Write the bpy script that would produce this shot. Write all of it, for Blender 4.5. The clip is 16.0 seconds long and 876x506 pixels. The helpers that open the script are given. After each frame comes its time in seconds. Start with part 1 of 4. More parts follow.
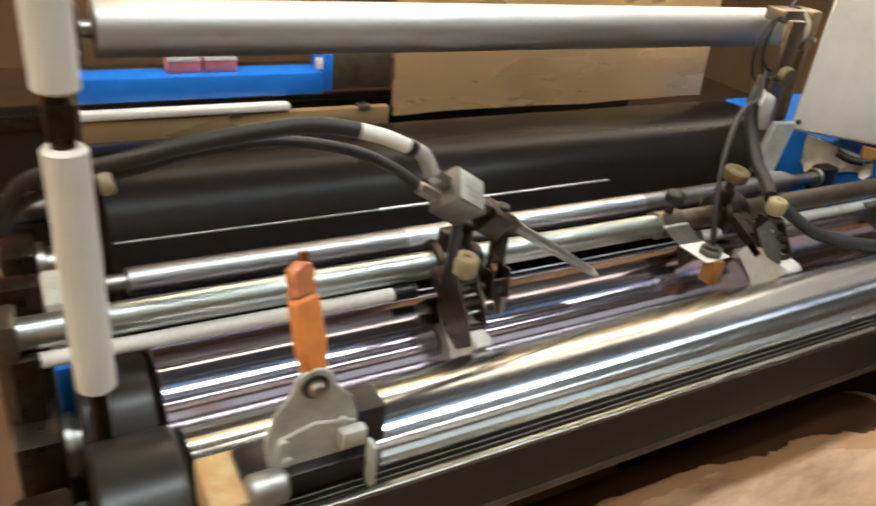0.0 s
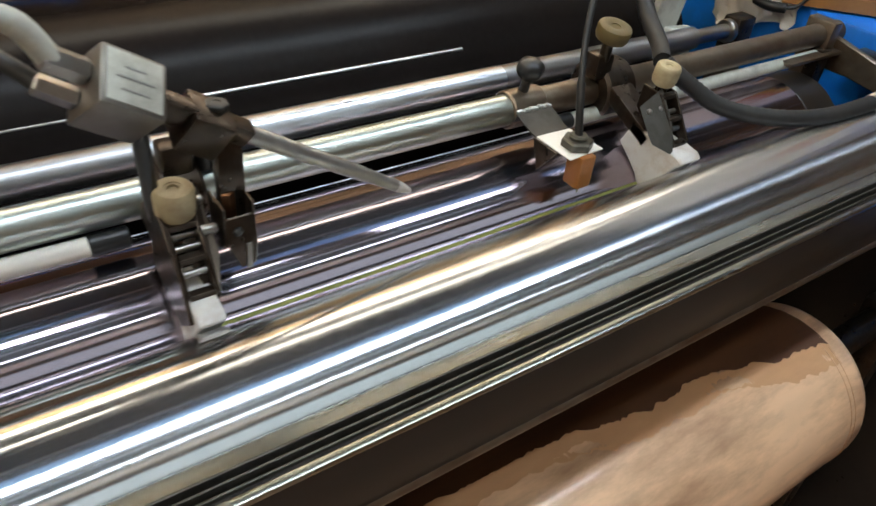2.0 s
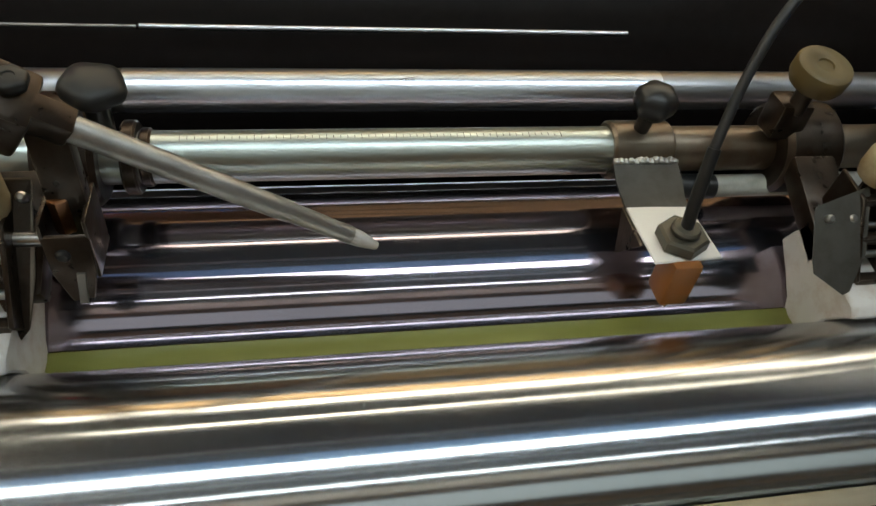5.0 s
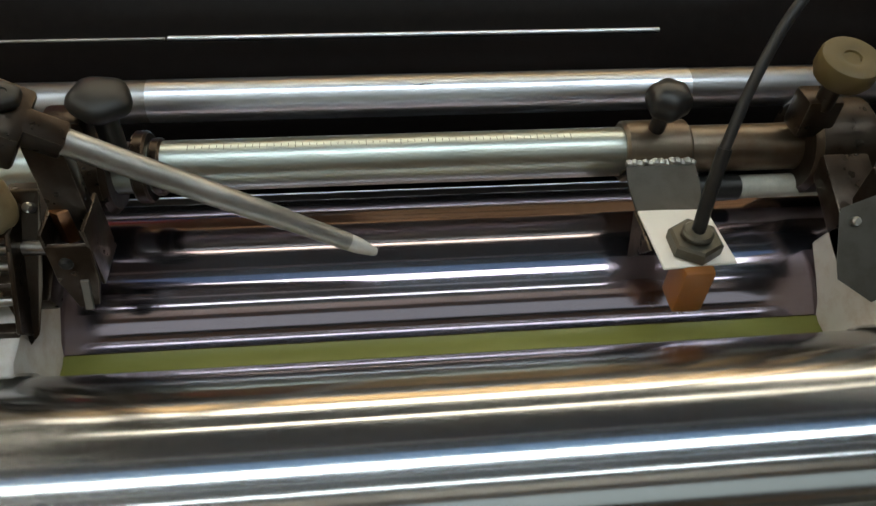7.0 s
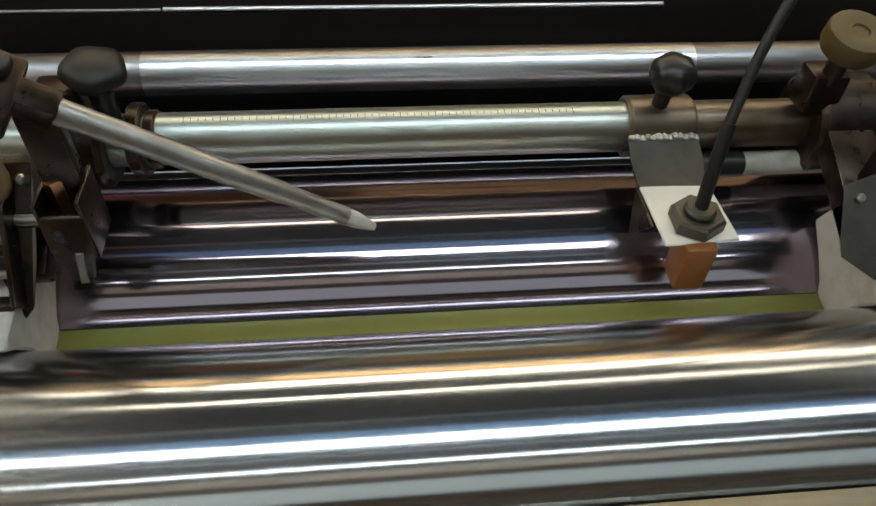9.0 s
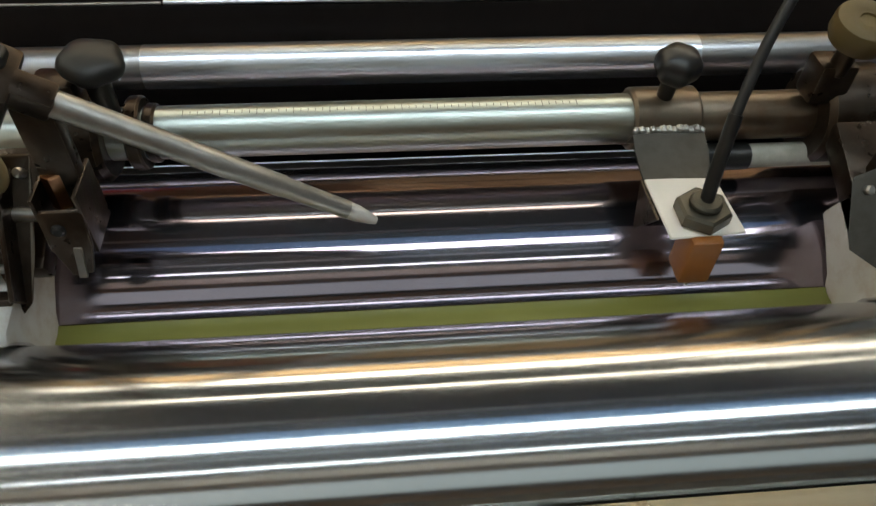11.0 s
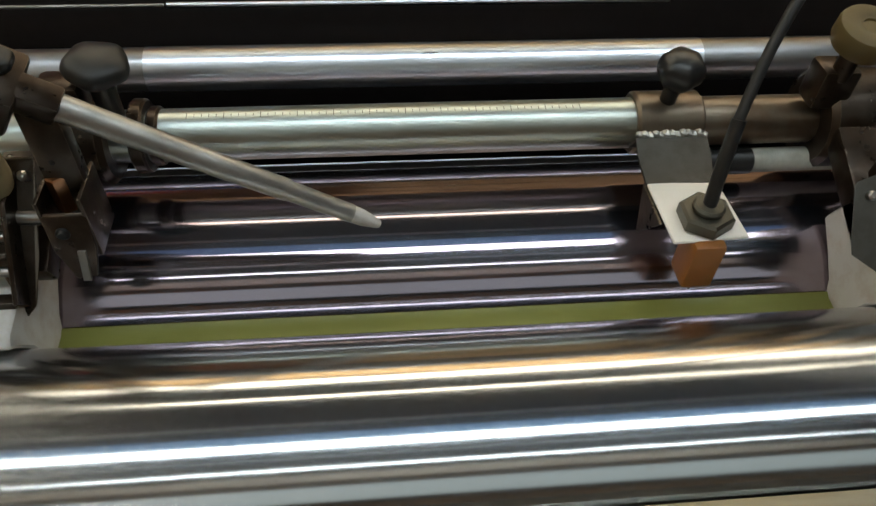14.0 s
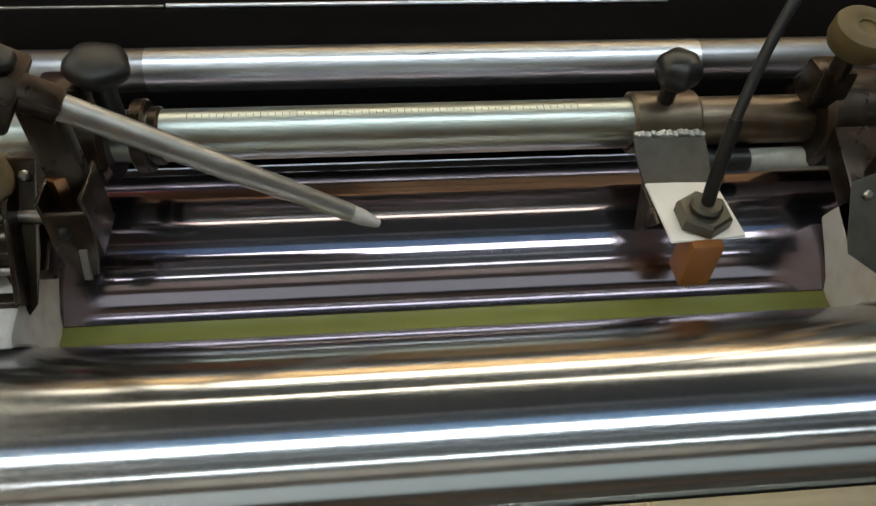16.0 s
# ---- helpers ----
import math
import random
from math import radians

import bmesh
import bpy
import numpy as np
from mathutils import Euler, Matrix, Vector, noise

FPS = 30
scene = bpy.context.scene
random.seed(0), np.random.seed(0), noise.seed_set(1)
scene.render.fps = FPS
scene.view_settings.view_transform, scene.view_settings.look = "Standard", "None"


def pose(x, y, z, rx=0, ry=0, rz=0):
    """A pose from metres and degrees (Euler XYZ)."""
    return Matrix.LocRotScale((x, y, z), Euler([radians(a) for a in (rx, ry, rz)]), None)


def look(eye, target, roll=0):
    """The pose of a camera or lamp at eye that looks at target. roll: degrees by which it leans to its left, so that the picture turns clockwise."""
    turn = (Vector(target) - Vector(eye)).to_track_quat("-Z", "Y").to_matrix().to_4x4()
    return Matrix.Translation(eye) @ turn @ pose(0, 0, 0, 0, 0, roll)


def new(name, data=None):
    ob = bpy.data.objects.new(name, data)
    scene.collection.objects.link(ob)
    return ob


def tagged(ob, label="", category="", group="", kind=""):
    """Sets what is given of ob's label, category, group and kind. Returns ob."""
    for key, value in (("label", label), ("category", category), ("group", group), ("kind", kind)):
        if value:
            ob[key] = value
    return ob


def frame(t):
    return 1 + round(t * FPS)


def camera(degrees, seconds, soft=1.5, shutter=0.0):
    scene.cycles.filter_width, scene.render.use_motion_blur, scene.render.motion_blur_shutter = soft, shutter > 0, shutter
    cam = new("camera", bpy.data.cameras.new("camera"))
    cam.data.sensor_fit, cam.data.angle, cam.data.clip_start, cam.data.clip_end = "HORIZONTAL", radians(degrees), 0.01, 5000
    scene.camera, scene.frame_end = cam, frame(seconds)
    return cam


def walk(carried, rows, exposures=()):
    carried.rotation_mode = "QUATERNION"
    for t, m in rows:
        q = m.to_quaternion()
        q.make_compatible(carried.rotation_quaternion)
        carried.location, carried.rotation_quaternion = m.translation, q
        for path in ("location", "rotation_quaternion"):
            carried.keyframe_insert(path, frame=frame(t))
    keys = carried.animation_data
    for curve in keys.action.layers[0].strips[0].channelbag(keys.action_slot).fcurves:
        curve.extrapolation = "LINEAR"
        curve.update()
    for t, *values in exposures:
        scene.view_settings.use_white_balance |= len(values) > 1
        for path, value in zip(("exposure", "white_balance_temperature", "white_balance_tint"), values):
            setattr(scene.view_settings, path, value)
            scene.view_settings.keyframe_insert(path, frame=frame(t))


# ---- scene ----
cam = camera(61.1, 16.0, shutter=0.5)
PATH = [
    (0, (-0.74, -0.695, 1.611), (0.194, 0.795, 0.66), 7.2),
    (0.5, (-0.637, -0.676, 1.593), (0.392, 0.715, 0.59), 8.8),
    (1, (-0.572, -0.65, 1.58), (0.435, 0.713, 0.517), 7.8),
    (1.5, (-0.494, -0.593, 1.546), (0.509, 0.718, 0.416), 7.1),
    (2, (-0.419, -0.541, 1.508), (0.575, 0.704, 0.298), 6.8),
    (2.5, (-0.301, -0.528, 1.508), (0.404, 0.852, 0.243), 8.7),
    (3, (-0.241, -0.499, 1.491), (0.333, 0.883, 0.163), 7.8),
    (3.5, (-0.202, -0.431, 1.482), (0.412, 0.829, 0.056), 8.1),
    (4, (-0.171, -0.385, 1.467), (0.392, 0.904, 0.045), 10.0),
    (6.5, (-0.067, -0.378, 1.468), (0.108, 0.993, 0.023), 2.5),
    (7, (-0.066, -0.38, 1.469), (0.117, 0.993, 0.026), 2.9),
    (7.5, (-0.069, -0.38, 1.469), (0.107, 0.988, 0.021), 2.9),
    (8, (-0.067, -0.378, 1.469), (0.113, 0.984, 0.016), 3.2),
    (8.5, (-0.067, -0.379, 1.469), (0.105, 0.98, 0.012), 2.9),
    (9, (-0.066, -0.378, 1.463), (0.118, 0.954, -0.018), 3.4),
    (11.5, (-0.064, -0.374, 1.458), (0.106, 0.946, -0.036), 2.9),
    (12, (-0.065, -0.372, 1.46), (0.107, 0.941, -0.039), 3.2),
    (12.5, (-0.066, -0.371, 1.46), (0.117, 0.946, -0.034), 3.6),
    (13, (-0.067, -0.371, 1.461), (0.114, 0.951, -0.029), 3.5),
    (13.5, (-0.067, -0.373, 1.461), (0.11, 0.953, -0.026), 3.2),
    (14, (-0.067, -0.374, 1.46), (0.108, 0.951, -0.028), 3.2),
    (14.5, (-0.066, -0.374, 1.459), (0.105, 0.948, -0.032), 2.9),
    (15, (-0.066, -0.373, 1.46), (0.105, 0.943, -0.035), 3.0),
    (15.5, (-0.069, -0.376, 1.461), (0.11, 0.948, -0.028), 3.2),
    (16, (-0.068, -0.377, 1.461), (0.112, 0.951, -0.024), 3.3),
]
walk(cam, [(t, look(eye, target, roll)) for t, eye, target, roll in PATH],
     exposures=((0, 0.66, 7100, 3), (1.0, 0.58, 6950, 3), (2.0, 0.43, 6550, 3), (2.5, 0.33, 6350, 4), (4.0, -0.12, 6850, -2), (7.0, -0.36, 6850, -1), (16.0, -0.36, 6850, -1)))

# ---------------------------------------------------------------- light
world = bpy.data.worlds.new("hall_air")
scene.world = world
world.use_nodes = True
bg = world.node_tree.nodes["Background"]
bg.inputs[0].default_value = (0.9, 0.78, 0.62, 1)
bg.inputs[1].default_value = 0.02


# ---------------------------------------------------------------- materials
def mat(name, base, rough=0.5, metal=0.0, vary=0.15, scale=40.0, bump=0.0, stretch=(1, 1, 1), dirt=None,
        dirt_amount=0.4, aniso=0.0, emit=None, strength=0.0, trans=0.0, coat=0.0, rough_vary=0.1, dirt_scale=9.0):
    m = bpy.data.materials.new(name)
    m.use_nodes = True
    nt = m.node_tree
    b = nt.nodes["Principled BSDF"]
    tc = nt.nodes.new("ShaderNodeTexCoord")
    mp = nt.nodes.new("ShaderNodeMapping")
    mp.inputs["Scale"].default_value = stretch
    nt.links.new(tc.outputs["Object"], mp.inputs["Vector"])
    n1 = nt.nodes.new("ShaderNodeTexNoise")
    n1.inputs["Scale"].default_value = scale
    n1.inputs["Detail"].default_value = 6
    nt.links.new(mp.outputs["Vector"], n1.inputs["Vector"])
    mix = nt.nodes.new("ShaderNodeMix")
    mix.data_type = "RGBA"
    mix.inputs[6].default_value = (*[c * (1 - vary) for c in base], 1)
    mix.inputs[7].default_value = (*[min(1, c * (1 + vary)) for c in base], 1)
    nt.links.new(n1.outputs["Fac"], mix.inputs[0])
    out = mix.outputs[2]
    if dirt:
        n2 = nt.nodes.new("ShaderNodeTexNoise")
        n2.inputs["Scale"].default_value = dirt_scale
        n2.inputs["Detail"].default_value = 8
        n2.inputs["Roughness"].default_value = 0.65
        nt.links.new(mp.outputs["Vector"], n2.inputs["Vector"])
        rp = nt.nodes.new("ShaderNodeMapRange")
        rp.inputs[1].default_value, rp.inputs[2].default_value = 0.45, 0.75
        rp.inputs[3].default_value, rp.inputs[4].default_value = 0, dirt_amount
        nt.links.new(n2.outputs["Fac"], rp.inputs[0])
        mx = nt.nodes.new("ShaderNodeMix")
        mx.data_type = "RGBA"
        nt.links.new(rp.outputs[0], mx.inputs[0])
        nt.links.new(out, mx.inputs[6])
        mx.inputs[7].default_value = (*dirt, 1)
        out = mx.outputs[2]
    nt.links.new(out, b.inputs["Base Color"])
    rr = nt.nodes.new("ShaderNodeMapRange")
    rr.inputs[3].default_value, rr.inputs[4].default_value = max(0.02, rough * (1 - rough_vary * 2)), min(1, rough * (1 + rough_vary * 2))
    nt.links.new(n1.outputs["Fac"], rr.inputs[0])
    nt.links.new(rr.outputs[0], b.inputs["Roughness"])
    b.inputs["Metallic"].default_value = metal
    b.inputs["Coat Weight"].default_value = coat
    b.inputs["Transmission Weight"].default_value = trans
    if aniso:
        b.inputs["Anisotropic"].default_value = aniso
        b.inputs["Anisotropic Rotation"].default_value = 0.25
        tg = nt.nodes.new("ShaderNodeTangent")
        tg.direction_type, tg.axis = "RADIAL", "X"
        nt.links.new(tg.outputs[0], b.inputs["Tangent"])
    if bump:
        bp = nt.nodes.new("ShaderNodeBump")
        bp.inputs["Strength"].default_value = bump
        bp.inputs["Distance"].default_value = 0.001
        nt.links.new(n1.outputs["Fac"], bp.inputs["Height"])
        nt.links.new(bp.outputs[0], b.inputs["Normal"])
    if emit:
        b.inputs["Emission Color"].default_value = (*emit, 1)
        b.inputs["Emission Strength"].default_value = strength
    return m


M = {}
M["chrome"] = mat("chrome", (0.60, 0.60, 0.595), 0.17, 1.0, 0.06, 8, stretch=(0.6, 3, 3), aniso=1.0,
                  dirt=(0.33, 0.31, 0.29), dirt_amount=0.25, dirt_scale=3, rough_vary=0.25)
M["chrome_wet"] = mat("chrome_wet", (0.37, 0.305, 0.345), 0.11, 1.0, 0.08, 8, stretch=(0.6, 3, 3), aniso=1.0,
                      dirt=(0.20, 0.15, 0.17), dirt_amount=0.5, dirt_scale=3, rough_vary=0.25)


def haze(m, share, rough, tint):
    """Adds the wide, dull share of the gloss that fine scratches give to worn chrome."""
    nt = m.node_tree
    b = nt.nodes["Principled BSDF"]
    wide = nt.nodes.new("ShaderNodeBsdfPrincipled")
    wide.inputs["Base Color"].default_value = (*tint, 1)
    wide.inputs["Metallic"].default_value = 1
    wide.inputs["Roughness"].default_value = rough
    mx = nt.nodes.new("ShaderNodeMixShader")
    mx.inputs[0].default_value = share
    nt.links.new(b.outputs[0], mx.inputs[1])
    nt.links.new(wide.outputs[0], mx.inputs[2])
    nt.links.new(mx.outputs[0], nt.nodes["Material Output"].inputs["Surface"])


haze(M["chrome"], 0.06, 0.34, (0.46, 0.58, 0.74))
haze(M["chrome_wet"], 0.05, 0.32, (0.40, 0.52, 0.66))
M["steel_dark"] = mat("steel_dark", (0.052, 0.039, 0.029), 0.32, 0.8, 0.6, 90, 0.5, dirt=(0.03, 0.014, 0.006), dirt_amount=0.85, dirt_scale=34, rough_vary=0.25)


def worn_glint_edges(m, tint, radius=0.0008):
    """Bright bare metal on rubbed edges, with their glints put into the colour."""
    nt = m.node_tree
    b = nt.nodes["Principled BSDF"]
    geo = nt.nodes.new("ShaderNodeNewGeometry")
    bev = nt.nodes.new("ShaderNodeBevel")
    bev.samples = 4
    bev.inputs["Radius"].default_value = radius
    dot = nt.nodes.new("ShaderNodeVectorMath")
    dot.operation = "DOT_PRODUCT"
    nt.links.new(bev.outputs[0], dot.inputs[0])
    nt.links.new(geo.outputs["Normal"], dot.inputs[1])
    rub = nt.nodes.new("ShaderNodeTexNoise")
    rub.inputs["Scale"].default_value = 90
    rp = nt.nodes.new("ShaderNodeMapRange")
    rp.inputs[1].default_value, rp.inputs[2].default_value = 0.97, 0.80
    nt.links.new(dot.outputs["Value"], rp.inputs[0])
    mul = nt.nodes.new("ShaderNodeMath")
    mul.operation = "MULTIPLY"
    nt.links.new(rp.outputs[0], mul.inputs[0])
    nt.links.new(rub.outputs["Fac"], mul.inputs[1])
    mx = nt.nodes.new("ShaderNodeMix")
    mx.data_type = "RGBA"
    nt.links.new(mul.outputs[0], mx.inputs[0])
    nt.links.new(b.inputs["Base Color"].links[0].from_socket, mx.inputs[6])
    mx.inputs[7].default_value = (*tint, 1)
    nt.links.new(mx.outputs[2], b.inputs["Base Color"])


worn_glint_edges(M["steel_dark"], (0.50, 0.43, 0.35))
M["steel"] = mat("steel", (0.42, 0.41, 0.39), 0.3, 1.0, 0.15, 70, 0.1, dirt=(0.2, 0.16, 0.11), dirt_amount=0.5, dirt_scale=25)
M["steel_rusty"] = mat("steel_rusty", (0.20, 0.165, 0.125), 0.38, 0.85, 0.35, 45, 0.2, dirt=(0.13, 0.06, 0.025), dirt_amount=0.8, dirt_scale=14)
M["alu_tube"] = mat("alu_tube", (0.48, 0.53, 0.50), 0.34, 1.0, 0.08, 30, 0.03, (0.4, 2, 2), dirt=(0.42, 0.33, 0.2), dirt_amount=0.6, dirt_scale=5)
M["rubber"] = mat("rubber", (0.011, 0.009, 0.0085), 0.25, 0, 0.3, 90, 0.0, dirt=(0.018, 0.012, 0.01), dirt_amount=0.4, dirt_scale=4, rough_vary=0.02)
M["rubber"].node_tree.nodes["Principled BSDF"].inputs["IOR"].default_value = 1.17
M["satin"] = mat("satin", (0.44, 0.45, 0.47), 0.36, 1.0, 0.05, 12, 0.0, (0.4, 3, 3), dirt=(0.45, 0.43, 0.4), dirt_amount=0.3, dirt_scale=3)
M["dull_steel"] = mat("dull_steel", (0.56, 0.555, 0.53), 0.48, 0.9, 0.08, 14, 0.03, (0.4, 3, 3), dirt=(0.36, 0.34, 0.30), dirt_amount=0.4, dirt_scale=4)
M["tube_grey"] = mat("tube_grey", (0.46, 0.455, 0.43), 0.42, 0.85, 0.15, 60, 0.1, dirt=(0.13, 0.12, 0.1), dirt_amount=0.6, dirt_scale=20)
M["sheet_steel"] = mat("sheet_steel", (0.24, 0.225, 0.20), 0.45, 0.9, 0.15, 60, 0.1, dirt=(0.15, 0.12, 0.09), dirt_amount=0.5, dirt_scale=25)
M["nut_steel"] = mat("nut_steel", (0.10, 0.092, 0.07), 0.42, 0.6, 0.2, 60, 0.2, dirt=(0.045, 0.042, 0.035), dirt_amount=0.6, dirt_scale=30)
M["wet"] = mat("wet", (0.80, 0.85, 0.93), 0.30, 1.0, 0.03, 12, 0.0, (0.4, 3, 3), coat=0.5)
M["nylon_old"] = mat("nylon_old", (0.11, 0.079, 0.024), 0.5, 0, 0.12, 70, 0.1, dirt=(0.13, 0.085, 0.035), dirt_amount=0.8, dirt_scale=40)
M["band_tan"] = mat("band_tan", (0.50, 0.42, 0.33), 0.5, 0, 0.1, 20, 0.0, dirt=(0.3, 0.25, 0.1), dirt_amount=0.4, dirt_scale=2)
M["skylight"] = mat("skylight", (0.6, 0.65, 0.8), 0.5, 0, 0.0, emit=(0.74, 0.87, 0.97), strength=0.72)
M["blue_band_glow"] = mat("blue_band_glow", (0.3, 0.4, 0.6), 0.5, 0, 0.0, emit=(0.22, 0.50, 1.0), strength=0.36)
M["plastic_dull"] = mat("plastic_dull", (0.011, 0.011, 0.010), 0.46, 0, 0.25, 80, 0.08, dirt=(0.03, 0.027, 0.022), dirt_amount=0.3, dirt_scale=60)
M["plastic_black"] = mat("plastic_black", (0.012, 0.0125, 0.013), 0.33, 0, 0.25, 80, 0.08, dirt=(0.045, 0.042, 0.035), dirt_amount=0.3, dirt_scale=60)
M["hose"] = mat("hose", (0.018, 0.018, 0.018), 0.5, 0, 0.25, 80, 0.1, dirt=(0.06, 0.052, 0.042), dirt_amount=0.35, dirt_scale=30)
M["nylon"] = mat("nylon", (0.40, 0.335, 0.20), 0.5, 0, 0.1, 70, 0.1, dirt=(0.2, 0.13, 0.06), dirt_amount=0.8, dirt_scale=45)
M["ptfe"] = mat("ptfe", (0.60, 0.585, 0.56), 0.4, 0, 0.08, 50, 0.1, dirt=(0.36, 0.24, 0.15), dirt_amount=0.75, dirt_scale=32)
M["orange"] = mat("orange", (0.92, 0.32, 0.09), 0.4, 0, 0.12, 50, 0.05, dirt=(0.5, 0.15, 0.05), dirt_amount=0.4, dirt_scale=40)
M["amber"] = mat("amber", (0.72, 0.26, 0.12), 0.12, 0, 0.25, 60, 0.2, dirt=(0.4, 0.1, 0.05), dirt_amount=0.5, dirt_scale=60, coat=0.6)
M["sensor_orange"] = mat("sensor_orange", (0.27, 0.095, 0.014), 0.4, 0, 0.2, 60, 0.1, dirt=(0.2, 0.08, 0.02), dirt_amount=0.6, dirt_scale=60)
M["adhesive"] = mat("adhesive", (0.17, 0.175, 0.045), 0.34, 0, 0.15, 25, 0.02, (0.3, 1, 1), dirt=(0.24, 0.25, 0.09), dirt_amount=0.6, dirt_scale=14)
M["adhesive"].node_tree.nodes["Principled BSDF"].inputs["IOR"].default_value = 1.3
M["paint_white"] = mat("paint_white", (0.83, 0.80, 0.74), 0.4, 0, 0.04, 30, 0.05, dirt=(0.52, 0.44, 0.36), dirt_amount=0.4, dirt_scale=5)
M["paint_grey"] = mat("paint_grey", (0.52, 0.53, 0.47), 0.45, 0, 0.08, 50, 0.1, dirt=(0.2, 0.18, 0.14), dirt_amount=0.6, dirt_scale=35)
M["paint_blue"] = mat("paint_blue", (0.01, 0.18, 0.70), 0.35, 0, 0.1, 40, 0.05, dirt=(0.02, 0.05, 0.16), dirt_amount=0.4, dirt_scale=8)
M["paint_black"] = mat("paint_black", (0.014, 0.012, 0.011), 0.3, 0.1, 0.25, 60, 0.08, (0.3, 1, 1), dirt=(0.04, 0.027, 0.018), dirt_amount=0.4, dirt_scale=10)
M["beam"] = mat("beam", (0.046, 0.041, 0.039), 0.42, 0.5, 0.2, 50, 0.06, (0.2, 1, 1), dirt=(0.07, 0.042, 0.025), dirt_amount=0.5, dirt_scale=9)
M["film"] = mat("film", (0.062, 0.038, 0.023), 0.5, 0.35, 0.12, 6, 0.0, (0.5, 2, 2), dirt=(0.05, 0.03, 0.018), dirt_amount=0.5, dirt_scale=3, aniso=0.5)
M["film_web"] = mat("film_web", (0.56, 0.385, 0.205), 0.28, 0.5, 0.12, 6, 0.0, (0.5, 2, 2), dirt=(0.3, 0.19, 0.1), dirt_amount=0.5, dirt_scale=3, aniso=0.5)
M["bracket_steel"] = mat("bracket_steel", (0.10, 0.095, 0.083), 0.5, 0.85, 0.25, 60, 0.15, dirt=(0.05, 0.04, 0.03), dirt_amount=0.7, dirt_scale=35)
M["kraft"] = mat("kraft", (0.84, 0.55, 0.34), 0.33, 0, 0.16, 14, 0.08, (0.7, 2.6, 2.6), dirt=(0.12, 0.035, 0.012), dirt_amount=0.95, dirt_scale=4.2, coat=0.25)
# two darker kraft tones carry the rail's shade on the roll
M["kraft_half_shade"] = mat("kraft_half_shade", (0.62, 0.35, 0.18), 0.42, 0, 0.25, 20, 0.1, (0.5, 2, 2), dirt=(0.55, 0.30, 0.14), dirt_amount=0.7, dirt_scale=9)
M["kraft_shade"] = mat("kraft_shade", (0.10, 0.040, 0.016), 0.5, 0, 0.3, 20, 0.1, (0.5, 2, 2), dirt=(0.03, 0.014, 0.008), dirt_amount=0.8, dirt_scale=8)
M["red"] = mat("red", (0.5, 0.03, 0.02), 0.5, 0, 0.1, 40)
M["yellow"] = mat("yellow", (0.85, 0.55, 0.03), 0.5, 0, 0.08, 40)
M["pink"] = mat("pink", (0.55, 0.17, 0.2), 0.6, 0, 0.15, 40)
M["concrete"] = mat("concrete", (0.26, 0.155, 0.09), 0.6, 0, 0.2, 6, 0.2, dirt=(0.12, 0.065, 0.035), dirt_amount=0.6, dirt_scale=2)
M["hall_wall"] = mat("hall_wall", (0.34, 0.215, 0.12), 0.8, 0, 0.1, 3, 0.0, dirt=(0.12, 0.08, 0.05), dirt_amount=0.5, dirt_scale=1)
M["hall_ceiling"] = mat("hall_ceiling", (0.135, 0.125, 0.105), 0.8, 0, 0.15, 2, 0.0)
M["tube_cold"] = mat("tube_cold", (0.9, 0.9, 0.9), 0.5, 0, 0.0, emit=(0.85, 0.93, 1.07), strength=15)
M["galvanised"] = mat("galvanised", (0.62, 0.60, 0.55), 0.5, 0.3, 0.12, 12, 0.0, dirt=(0.35, 0.3, 0.24), dirt_amount=0.4, dirt_scale=3)
M["tube_fill"] = mat("tube_fill", (0.9, 0.9, 0.9), 0.5, 0, 0.0, emit=(1.0, 0.92, 0.82), strength=16)
M["tube_warm"] = mat("tube_warm", (0.9, 0.9, 0.9), 0.5, 0, 0.0, emit=(1.0, 0.89, 0.78), strength=7.6)
M["edge_brown"] = mat("edge_brown", (0.40, 0.19, 0.055), 0.5, 0, 0.2, 40, 0.1, dirt=(0.2, 0.08, 0.02), dirt_amount=0.5, dirt_scale=15)
M["ledge"] = mat("ledge", (0.34, 0.345, 0.31), 0.27, 1.0, 0.2, 30, 0.15, (0.15, 1, 1), dirt=(0.17, 0.15, 0.08), dirt_amount=0.75, dirt_scale=22)
M["strap_tan"] = mat("strap_tan", (0.55, 0.40, 0.20), 0.45, 0, 0.25, 40, 0.1, dirt=(0.45, 0.16, 0.04), dirt_amount=0.8, dirt_scale=30)
M["copper"] = mat("copper", (0.5, 0.25, 0.13), 0.3, 1, 0.15, 50, 0.1, dirt=(0.2, 0.09, 0.04), dirt_amount=0.5, dirt_scale=30)


# ---------------------------------------------------------------- mesh helpers
def empty(name, at=(0, 0, 0), label="", category="", group="", kind=""):
    ob = new(name)
    ob.location = at
    ob.empty_display_size = 0.02
    return tagged(ob, label, category, group, kind)


